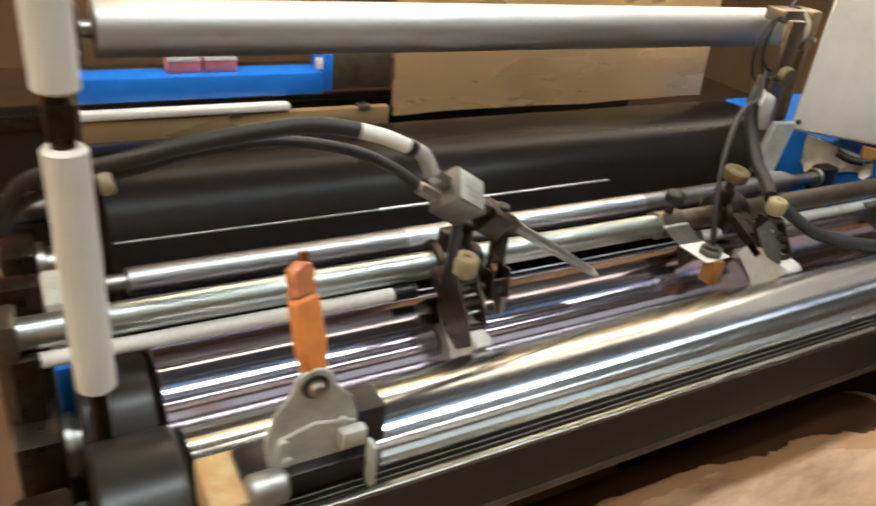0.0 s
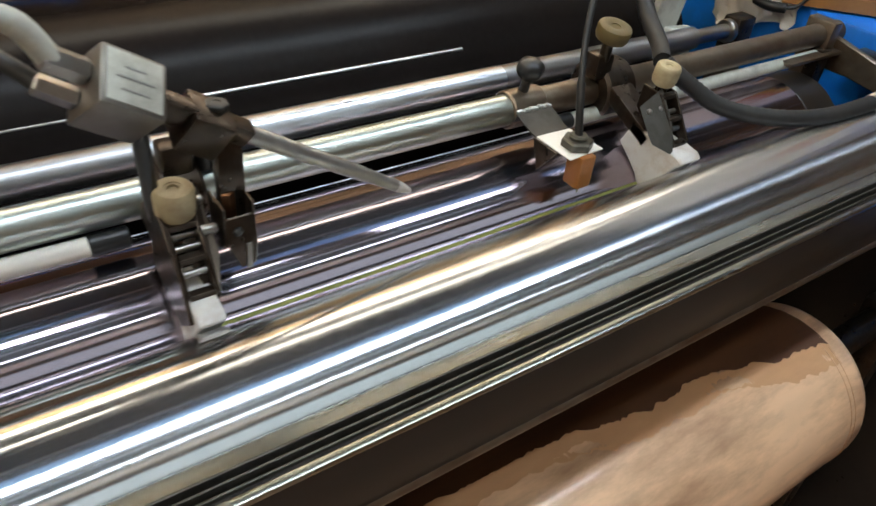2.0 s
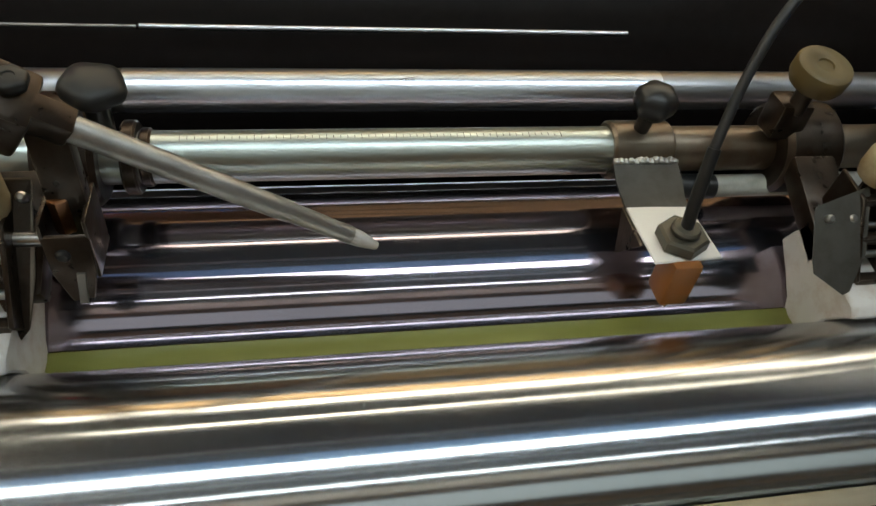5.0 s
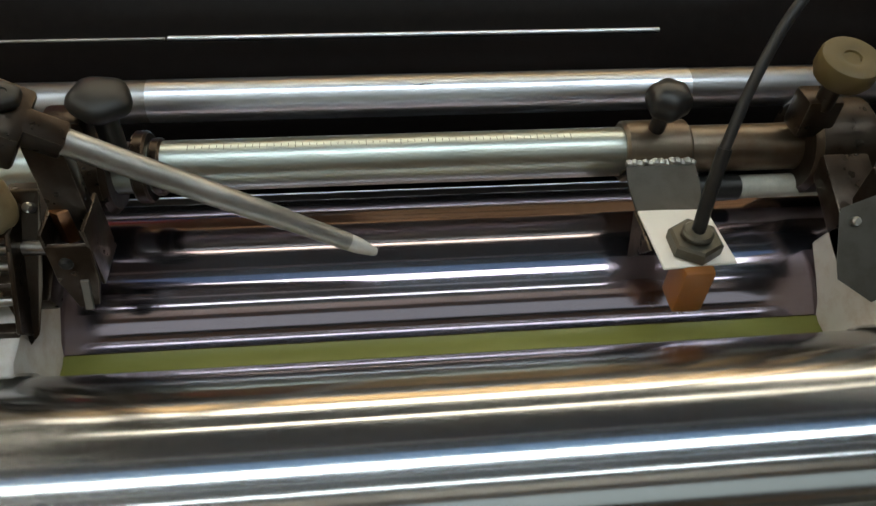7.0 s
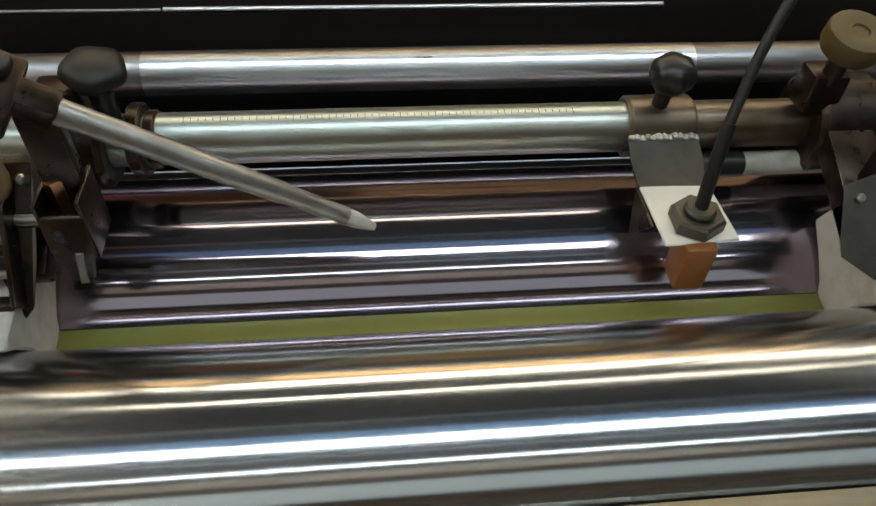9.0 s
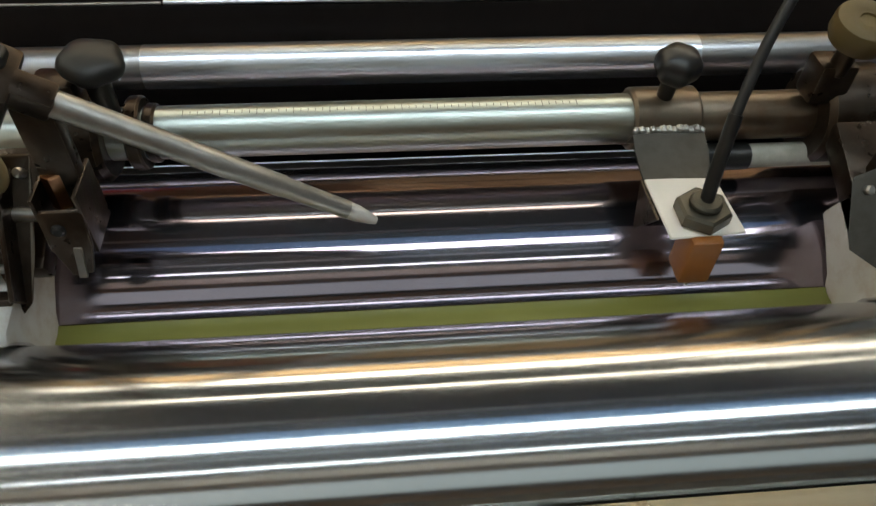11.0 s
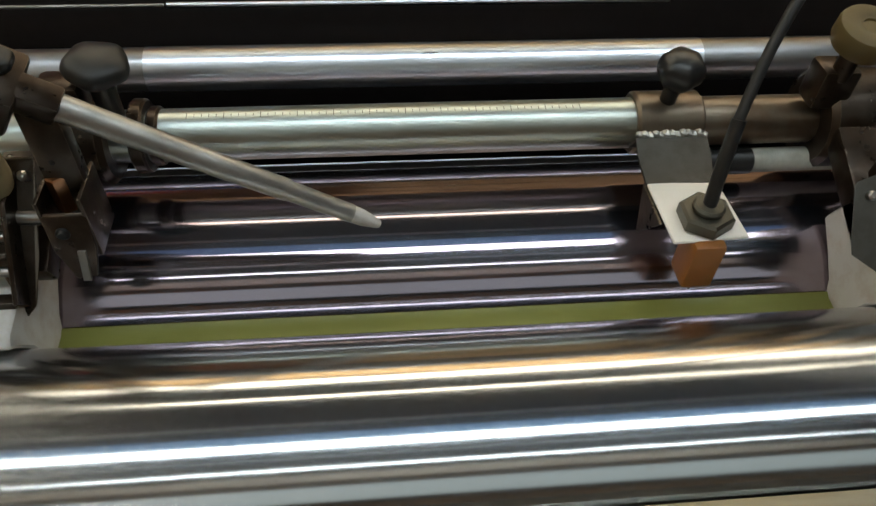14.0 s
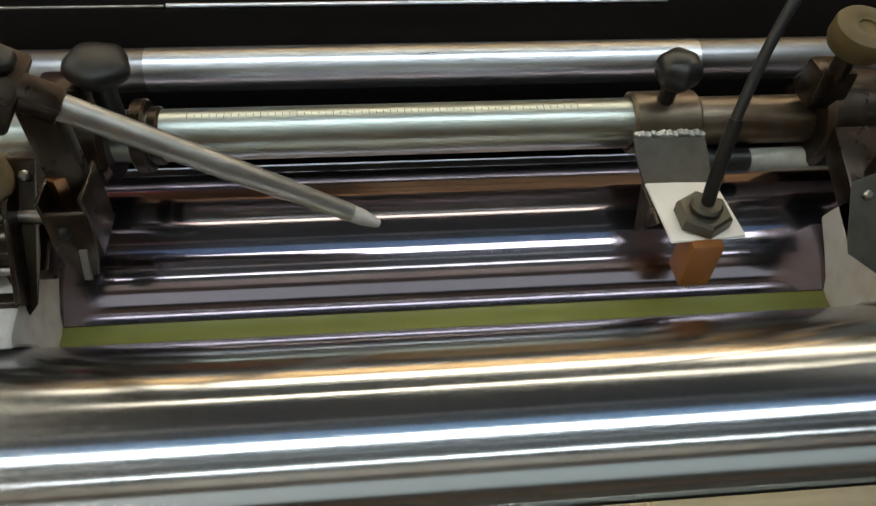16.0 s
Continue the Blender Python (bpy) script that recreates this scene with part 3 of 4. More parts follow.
def support_bar():
    y, z = BAR
    ob = empty("support_bar", (0, y, z), "round metal support bar, partly bright and partly rusty", "bar")
    part("tube", rod((-0.80, y, z), (0.176, y, z), BR, 0.002, 48), "alu_tube", ob, "brushed aluminium tube")
    part("end_tube", rod((0.174, y, z), (0.83, y, z), BR * 0.98, 0.002, 40), "steel_rusty", ob, "brown rusty steel tube")
    for x, w, q in ((-0.213, 0.008, 0.0022), (-0.223, 0.010, 0.0075)):
        part("stop_ring", ring((x - w / 2, y, z), (x + w / 2, y, z), BR + q, BR - 0.001), "steel_dark", ob, "dark brown stop ring")
    bm = bmesh.new()
    for k in range(56):
        x = -0.19 + k * 0.005
        a = radians(112)
        h = 0.0026 if k % 5 == 0 else 0.0014
        box((x - 0.00022, -h, BR - 0.0004), (x + 0.00022, h, BR + 0.0002), 0, Matrix.Translation((0, y, z)) @ Matrix.Rotation(a - math.pi / 2 - 0.25, 4, "X"), bm)
    part("scale_marks", bm, "paint_black", ob, "fine dark scale marks")
    for s in (-1, 1):
        part("holder", box((s * 0.785 - 0.012, y - 0.024, 0.90), (s * 0.785 + 0.012, y + 0.024, z + 0.026), 0.003), "steel_rusty", ob, "rusty steel holder")
    part("arm", prism([(0.80, 0.075, 1.065), (0.80, -0.01, 1.068), (0.80, -0.15, 1.055), (0.80, -0.15, 1.085), (0.80, 0.0, 1.115), (0.80, 0.075, 1.13)], (0.012, 0, 0), 0.002), "steel_rusty", ob, "rusty flat arm")
    part("cross_tie", box((0.66, 0.012, 1.098), (0.80, 0.03, 1.104), 0.001), "steel_rusty", ob, "rusty flat strip")
    for a, b, c0, c1 in ((-0.78, -0.345, -0.347, -0.312), (0.218, 0.78, 0.178, 0.222)):
        tub = empty("rod", ((a + b) / 2, 0.032, 1.086), "pale grey coated rod with a dark end sleeve", "rod", "short rods")
        part("bar", rod((a, 0.032, 1.0955), (b, 0.032, 1.0955), 0.0092, 0.002, 32), "paint_white" if a < 0 else "paint_grey", tub)
        part("sleeve", rod((c0, 0.032, 1.0955), (c1, 0.032, 1.0955), 0.0102, 0.002, 32), "plastic_black", tub, "dark sleeve")
        s = 1 if a > 0 else -1
        part("holder", box((s * 0.77 - 0.014, 0.020, 0.90), (s * 0.77 + 0.014, 0.042, 1.106), 0.002), "steel_dark", tub, "dark steel holder")


support_bar()


def gap_strip():
    """Added thin double blade behind the metering roller; its rods draw reflected lines."""
    ob = empty("gap_strip", (0, 0.11, 1.0), "added thin dark strip with bright reflected lines behind the roller", "blade")
    part("blade", prism([(-0.66, 0.098, 1.0385), (-0.66, 0.150, 1.0000), (-0.66, 0.150, 0.9970), (-0.66, 0.099, 1.0355)], (1.32, 0, 0), 0.0005), "paint_black", ob)
    # bright rods stand in for thin reflections in the dark gap
    for y, z, r in ((0.0985, 1.0382, 0.0010), (0.101, 1.0445, 0.0008)):
        part("edge", rod((-0.66, y, z), (0.66, y, z), r, 0.0003, 8), "wet", ob, "bright rod drawn as a reflected line")
    for x in (-0.70, 0.70):
        part("holder", box((x - 0.046, 0.095, 0.90), (x + 0.046, 0.150, 1.03), 0.003), "steel_dark", ob, "dark blade holder")


gap_strip()


def lobed_knob(bm, base, top, r, lobes=0, n=48, drum=False, dome=False):
    """A clamping knob: rounded disc with shallow lobes."""
    a, b, u, v, w = frame_of(base, top)
    L = (b - a).length
    prof = [(0, 0.0), (0.0, 0.50), (0.12, 0.72), (0.32, 0.93), (0.55, 1.0), (0.82, 0.99), (0.94, 0.92), (1.0, 0.78), (1.0, 0.34), (0.92, 0.28), (0.92, 0.0)]
    if dome:
        prof = [(0, 0.0), (0, 0.45), (0.14, 0.74), (0.34, 0.95), (0.54, 1.0), (0.74, 0.94), (0.88, 0.76), (0.97, 0.42), (1.0, 0.0)]
    if drum:
        prof = [(0, 0.0), (0, 0.74), (0.08, 0.90), (0.3, 0.99), (0.82, 1.0), (0.94, 0.95), (1.0, 0.84), (1.0, 0.44), (0.97, 0.40), (0.97, 0.30), (0.90, 0.27), (0.90, 0.0)]
    rings = []
    for s, q in prof:
        c = a + w * (s * L)
        if q == 0:
            rings.append([bm.verts.new(c)])
            continue
        row = []
        for k in range(n):
            t = k * math.tau / n
            f = 1 - (0.09 * (0.5 - 0.5 * math.cos(lobes * t)) if lobes and q > 0.6 else 0)
            row.append(bm.verts.new(c + (u * math.cos(t) + v * math.sin(t)) * r * q * f))
        rings.append(row)
    for p, q in zip(rings, rings[1:]):
        for k in range(n):
            j = (k + 1) % n
            if len(p) == 1:
                bm.faces.new((p[0], q[j], q[k]))
            elif len(q) == 1:
                bm.faces.new((p[k], p[j], q[0]))
            else:
                bm.faces.new((p[k], p[j], q[j], q[k]))
    return bm


def level_sensor():
    y, z = BAR
    ob = empty("level_sensor", (0.148, y, z - BR), "level sensor on a bent steel bracket clamped to the bar", "sensor")
    part("clamp_ring", ring((0.126, y, z), (0.176, y, z), BR + 0.0045, BR - 0.0005, 0.002, 48), "steel_rusty", ob, "worn brown steel clamp ring")
    part("screw", rod((0.149, y - 0.002, z + BR), (0.149, y - 0.006, z + 0.045), 0.006, n=20), "paint_black", ob, "black screw")
    part("knob", lobed_knob(bmesh.new(), (0.149, y - 0.006, z + 0.038), (0.149, y - 0.010, z + 0.0635), 0.0168, 6, dome=True), "plastic_black", ob, "glossy black lobed knob")
    bm = bmesh.new()
    prof = [(y - BR - 0.004, z - 0.002), (0.022, 1.1285), (0.008, 1.1235), (-0.006, 1.1190), (-0.014, 1.1180)]
    xs = ((0.121, 0.174), (0.122, 0.174), (0.121, 0.174), (0.122, 0.172), (0.122, 0.172))
    top = [[bm.verts.new((x, p[0], p[1])) for x in xx] for p, xx in zip(prof, xs)]
    for a, b in zip(top, top[1:]):
        bm.faces.new((a[0], a[1], b[1], b[0]))
    got = bmesh.ops.extrude_face_region(bm, geom=bm.faces[:])
    bmesh.ops.translate(bm, verts=[g for g in got["geom"] if isinstance(g, bmesh.types.BMVert)], vec=(0, -0.0008, -0.002))
    part("bracket", bm, "bracket_steel", ob, "bent sheet steel bracket")
    bm = bmesh.new()
    rnd = random.Random(3)
    for k in range(13):
        x = 0.125 + k * 0.004
        bmesh.ops.create_icosphere(bm, subdivisions=1, radius=0.0028 + rnd.random() * 0.0014, matrix=Matrix.Translation((x, y - BR - 0.0068, z + 0.0090 + rnd.uniform(-0.0012, 0.0012))))
    part("weld", bm, "tube_grey", ob, "bright lumpy weld seam")
    part("plate", prism([(0.1225, -0.0125, 1.118), (0.1725, -0.0145, 1.118), (0.1765, -0.066, 1.1172), (0.1255, -0.068, 1.1165)], (0, 0, -0.0022), 0.0007), "paint_white", ob, "white painted plate")
    part("gusset", prism([(0.1235, -0.010, 1.1155), (0.1235, -0.050, 1.1150), (0.1215, -0.026, 1.082)], (-0.002, 0, 0), 0.0005), "steel_dark", ob, "dark gusset")
    bm = bmesh.new()
    lathe(bm, (0.1505, -0.050, 1.118), (0.1505, -0.050, 1.1275), [(0, 0), (0, 0.0185), (0.82, 0.0185), (1, 0.0165), (1, 0.0)], 6)
    nut = part("nut", bm, "nut_steel", ob, "dark hexagon nut")
    part("neck", ring((0.1505, -0.050, 1.1275), (0.1505, -0.050, 1.1325), 0.0105, 0.004, n=24), "nut_steel", nut)
    part("probe", box((0.1385, -0.0740, 1.076), (0.1605, -0.050, 1.116), 0.003), "sensor_orange", ob, "stained orange probe body")
    part("probe_tip", rod((0.150, -0.066, 1.066), (0.150, -0.066, 1.075), 0.0012, n=8), "steel", ob, "thin steel tip")
    part("cable_boot", pipe([(0.1505, -0.050, 1.129), (0.154, -0.041, 1.152), (0.161, -0.027, 1.182)], 0.0046, 14, 6), "plastic_black", ob, "stiff black boot")
    part("cable", pipe([(0.160, -0.028, 1.180), (0.178, -0.004, 1.225), (0.205, 0.020, 1.262), (0.262, 0.060, 1.287), (0.33, 0.10, 1.292), (0.40, 0.134, 1.290), (0.43, 0.16, 1.33)], 0.0036, 12, 8), "hose", ob, "thin dark cable")


level_sensor()


def dam_block(ob, x0, x1):
    p = [(-0.083, 1.047), (-0.0915, 1.0705), (-0.103, 1.0872), (-0.110, 1.0945), (-0.104, 1.101), (-0.070, 1.106), (-0.030, 1.112), (-0.016, 1.080), (-0.036, 1.0645), (-0.051, 1.051), (-0.062, 1.030), (-0.076, 1.030)]
    part("dam", prism([(x0, a, b) for a, b in p], (x1 - x0, 0, 0), 0.0018), "ptfe", ob, "milky white plastic dam block, stained")


def end_dam(x, mirror):
    """A clamp on the bar that holds a white plastic dam in the nip."""
    y, z = BAR
    s = -1 if mirror else 1
    ob = empty("end_dam", (x, y, z - BR), "dark steel clamp holding a white plastic dam in the nip", "end dam", "end dams")
    rx = x if mirror else x + 0.022
    part("clamp_ring", ring((rx - 0.020, y, z), (rx + (0.020 if mirror else 0.030), y, z), 0.033 if mirror else 0.037, BR - 0.0005, 0.004, 48), "steel_dark", ob)
    part("clamp_lug", box((x - 0.014, y - 0.020, z + 0.022), (x + 0.014, y + 0.004, z + 0.054), 0.004), "steel_dark", ob, "oily clamp lug")
    # sloping carrier from the ring down to the dam
    xa, xb = x + s * 0.004, x + s * 0.040
    lo, hi = min(xa, xb), max(xa, xb)
    m = Matrix.Translation(((lo + hi) / 2, 0.0, 1.118)) @ Matrix.Rotation(radians(24), 4, "X")
    part("carrier", box((-(hi - lo) / 2, -0.060, -0.008), ((hi - lo) / 2, 0.024, 0.012), 0.003, m), "steel_dark", ob, "dark steel carrier")
    kx = x + s * 0.026
    for dx in (-0.0135, 0.0105):
        part("cheek", prism([(kx + dx, -0.022, 1.158), (kx + dx, -0.052, 1.156), (kx + dx, -0.088, 1.108), (kx + dx, -0.078, 1.094), (kx + dx, -0.052, 1.100), (kx + dx, -0.020, 1.128)], (0.003, 0, 0), 0.0008), "steel_dark", ob, "slotted steel cheek")
    for a, b in ((-0.058, 1.135), (-0.070, 1.118)):
        part("cross_pin", rod((kx - 0.0105, a, b), (kx + 0.0105, a, b), 0.003, n=12), "steel", ob, "steel cross pin")
    part("thumb_screw", rod((kx, -0.040, 1.135), (kx, -0.040, 1.170), 0.006, n=16), "steel_dark", ob)
    part("small_knob", lobed_knob(bmesh.new(), (kx, -0.038, 1.153 if mirror else 1.162), (kx, -0.041, 1.182 if mirror else 1.187), 0.0165 if mirror else 0.0150, 0, drum=True), "nylon", ob, "small cream nylon knob")
    if mirror:
        dam_block(ob, kx - 0.013, kx + 0.010)
        xo = kx - 0.0165
        part("outer_plate", prism([(xo, -0.098, 1.090), (xo, -0.086, 1.120), (xo, -0.052, 1.160), (xo, -0.018, 1.162), (xo, -0.012, 1.092), (xo, -0.040, 1.074), (xo, -0.070, 1.066)], (0.003, 0, 0), 0.0008), "steel_dark", ob, "dark steel outer plate")
    else:
        dam_block(ob, kx - 0.022, kx + 0.016)
    for a, b in ((-0.050, 1.152), (-0.066, 1.130), (-0.083, 1.106)):
        part("rung", box((kx - 0.011, a - 0.004, b - 0.003), (kx + 0.011, a + 0.004, b + 0.003), 0.001), "steel_dark", ob, "dark steel rung")
    # pointed scraper plate on the inner side
    px = x - 0.014 if mirror else x - 0.002
    w = 0.0125 if mirror else 0.017
    if mirror:
        blade = [(px - w, -0.022, 1.162), (px + w, -0.022, 1.162), (px + w, -0.062, 1.124), (px + w * 0.4, -0.078, 1.094), (px - w * 0.1, -0.082, 1.088), (px - w, -0.066, 1.120)]
    else:
        blade = [(0.243, -0.051, 1.145), (0.282, -0.046, 1.159), (0.281, -0.075, 1.124), (0.268, -0.0935, 1.1045), (0.262, -0.095, 1.1025), (0.237, -0.0845, 1.116)]
    part("scraper_plate", prism(blade, (0, 0.0022, 0.0018), 0.0006), "steel_dark" if mirror else "bracket_steel", ob, "pointed worn scraper plate")
    bm = bmesh.new()
    ry, rz = (-0.030, 1.156) if mirror else (-0.054, 1.138)
    for dx in (-0.009, 0.009):
        rod((px + dx, ry, rz), (px + dx, ry - 0.006, rz + 0.007), 0.0032, n=10, bm=bm)
    part("rivet", bm, "steel", ob, "bright screw heads")
    return ob


right = end_dam(0.262, False)
part("tall_screw", rod((0.262, 0.036, 1.165), (0.262, 0.033, 1.205), 0.007, n=20), "steel_dark", right)
part("large_knob", lobed_knob(bmesh.new(), (0.262, 0.033, 1.193), (0.262, 0.029, 1.2120), 0.0210, 0, drum=True), "nylon_old", right, "large cream nylon knob, dirty")
left = end_dam(-0.262, True)
part("tall_screw", rod((-0.236, 0.042, 1.14), (-0.236, 0.042, 1.18), 0.008, n=20), "plastic_black", left)
part("large_knob", lobed_knob(bmesh.new(), (-0.236, 0.042, 1.174), (-0.234, 0.040, 1.193), 0.0212, 5, dome=True), "plastic_dull", left, "large domed black knob")
part("pocket_plate", prism([(-0.256, -0.058, 1.150), (-0.230, -0.058, 1.150), (-0.230, -0.062, 1.125), (-0.234, -0.066, 1.106), (-0.247, -0.066, 1.104), (-0.255, -0.062, 1.125)], (0, 0.0025, 0.001), 0.0007), "steel_dark", left, "hanging steel pocket plate")
part("pocket_side", box((-0.232, -0.058, 1.116), (-0.2295, -0.024, 1.162), 0.0008), "steel_dark", left, "folded side of the pocket")
part("pocket_side", box((-0.2565, -0.058, 1.122), (-0.254, -0.024, 1.160), 0.0008), "steel_dark", left, "folded side of the pocket")
part("pocket_hole", rod((-0.246, -0.0625, 1.138), (-0.246, -0.0575, 1.138), 0.0042, n=16), "plastic_black", left, "dark hole")
part("pocket_nut", rod((-0.246, -0.040, 1.140), (-0.246, -0.040, 1.166), 0.0065, 0.001, 6), "copper", left, "brass nut in the pocket")
part("pocket_rib", prism([(-0.243, -0.066, 1.104), (-0.238, -0.066, 1.104), (-0.236, -0.062, 1.126), (-0.241, -0.062, 1.126)], (0, -0.002, 0), 0.0004), "sheet_steel", left, "bright worn rib")
part("post_pin", rod((-0.302, -0.030, 1.150), (-0.305, -0.036, 1.235), 0.0065, n=18), "plastic_black", left, "black support pin")
part("side_pin", rod((-0.298, -0.045, 1.139), (-0.258, -0.045, 1.137), 0.0045, n=16), "steel", left, "bright cross pin")


# ---------------------------------------------------------------- dosing nozzle
def dosing_nozzle():
    tip, sh, back = Vector((-0.062, -0.037, 1.112)), Vector((-0.0795, -0.0375, 1.1235)), Vector((-0.236, -0.045, 1.2225))
    d = (sh - back).normalized()
    ob = empty("dosing_nozzle", (-0.25, -0.04, 1.20), "grey dosing nozzle tube with valve block and two hoses", "nozzle")
    bm = bmesh.new()
    L = (sh - back).length
    lathe(bm, back, sh, [(0, 0), (0, 0.0072), (0.02, 0.0076), (0.5, 0.0072), (0.76, 0.0069), (0.765, 0.0063), (1, 0.0060), (1, 0.004)], 32)
    part("tube", bm, "tube_grey", ob, "bare grey metal tube")
    bm = bmesh.new()
    lathe(bm, sh, tip, [(0, 0.0), (0, 0.0056), (0.35, 0.0054), (0.9, 0.0032), (1, 0.0026), (1, 0)], 24)
    part("tip", bm, "ptfe", ob, "white plastic tip")
    up = Vector((0, 0, 1))
    side = d.cross(up).normalized()
    top = side.cross(d)
    rot = Matrix((d, -side, top)).transposed().to_4x4()

    def at(p, roll):
        return Matrix.Translation(p) @ rot @ Matrix.Rotation(radians(roll), 4, "X")
    part("arm", box((-0.075, -0.008, -0.0085), (0.012, 0.008, 0.0085), 0.002, at(back, 20)), "steel_dark", ob, "dark steel arm")
    part("arm_clamp", box((-0.036, -0.017, -0.018), (0.000, 0.017, 0.017), 0.003, at(back + Vector((-0.010, 0.004, -0.002)), 20)), "steel_dark", ob, "oily clamp block")
    part("wing_screw", rod(back + Vector((-0.014, 0.004, 0.010)), back + Vector((-0.013, 0.003, 0.022)), 0.004, n=12), "plastic_black", ob)
    part("small_knob", lobed_knob(bmesh.new(), back + Vector((-0.013, 0.003, 0.016)), back + Vector((-0.012, 0.002, 0.025)), 0.0095, 6), "plastic_dull", ob, "small black lobed knob")
    part("hanger", box((-0.010, -0.006, -0.075), (0.012, 0.006, 0.0), 0.002, Matrix.Translation(back + Vector((-0.006, 0.008, -0.01)))), "steel_dark", ob, "dark steel hanger")
    c = Vector((-0.3165, -0.044, 1.2665))
    blk = part("valve_block", box((-0.024, -0.0225, -0.0225), (0.024, 0.0225, 0.0225), 0.003, at(c, 42)), "sheet_steel", ob, "worn grey metal valve block")
    part("label_plate", box((-0.020, -0.019, 0.0226), (0.020, 0.019, 0.0236), 0.0004, at(c, 42)), "paint_grey", blk, "pale scuffed label plate")
    for b, w in ((-0.009, 0.010), (0.000, 0.013), (0.008, 0.007)):
        part("bar", box((-w, b - 0.0007, 0.0235), (w, b + 0.0007, 0.0239), 0, at(c, 42)), "steel", blk, "worn dark print line")
    part("neck", rod(c + d * 0.020, c + d * 0.046, 0.0095, n=20), "steel_dark", ob, "dark threaded neck")
    # fittings and hoses
    s0 = c - d * 0.024 + top * 0.008
    part("fitting", rod(s0, s0 + Vector((-0.026, -0.001, 0.016)), 0.0095, 0.002, 6), "steel", ob, "hexagon hose fitting")
    part("fitting", rod(c - d * 0.022 - top * 0.012, c - d * 0.022 - top * 0.012 + Vector((-0.024, 0.006, 0.014)), 0.008, 0.002, 6), "steel", ob, "hexagon hose fitting")
    part("grey_sleeve", pipe([s0 + Vector((-0.020, -0.001, 0.012)), (-0.366, -0.046, 1.322), (-0.381, -0.046, 1.331)], 0.0085, 16, 5), "paint_grey", ob, "grey hose sleeve")
    part("black_band", pipe([(-0.379, -0.046, 1.330), (-0.388, -0.046, 1.3345)], 0.0095, 16, 2), "plastic_black", ob, "black band")
    part("white_sleeve", pipe([(-0.386, -0.046, 1.3335), (-0.412, -0.043, 1.345), (-0.440, -0.039, 1.353)], 0.0085, 16, 5), "paint_white", ob, "white sleeve")
    part("hose", pipe([(-0.438, -0.039, 1.3525), (-0.480, -0.030, 1.358), (-0.528, -0.020, 1.353), (-0.60, 0.0, 1.336), (-0.67, 0.035, 1.308), (-0.74, 0.09, 1.275), (-0.775, 0.12, 1.22)], 0.0085, 16, 8), "hose", ob, "black rubber hose")
    part("hose", pipe([c - d * 0.022 - top * 0.012 + Vector((-0.018, 0.004, 0.010)), (-0.385, -0.02, 1.297), (-0.430, -0.006, 1.317), (-0.500, 0.006, 1.329), (-0.57, 0.01, 1.326), (-0.65, 0.04, 1.298), (-0.74, 0.10, 1.250), (-0.775, 0.13, 1.20)], 0.0062, 14, 8), "hose", ob, "black rubber hose")


dosing_nozzle()


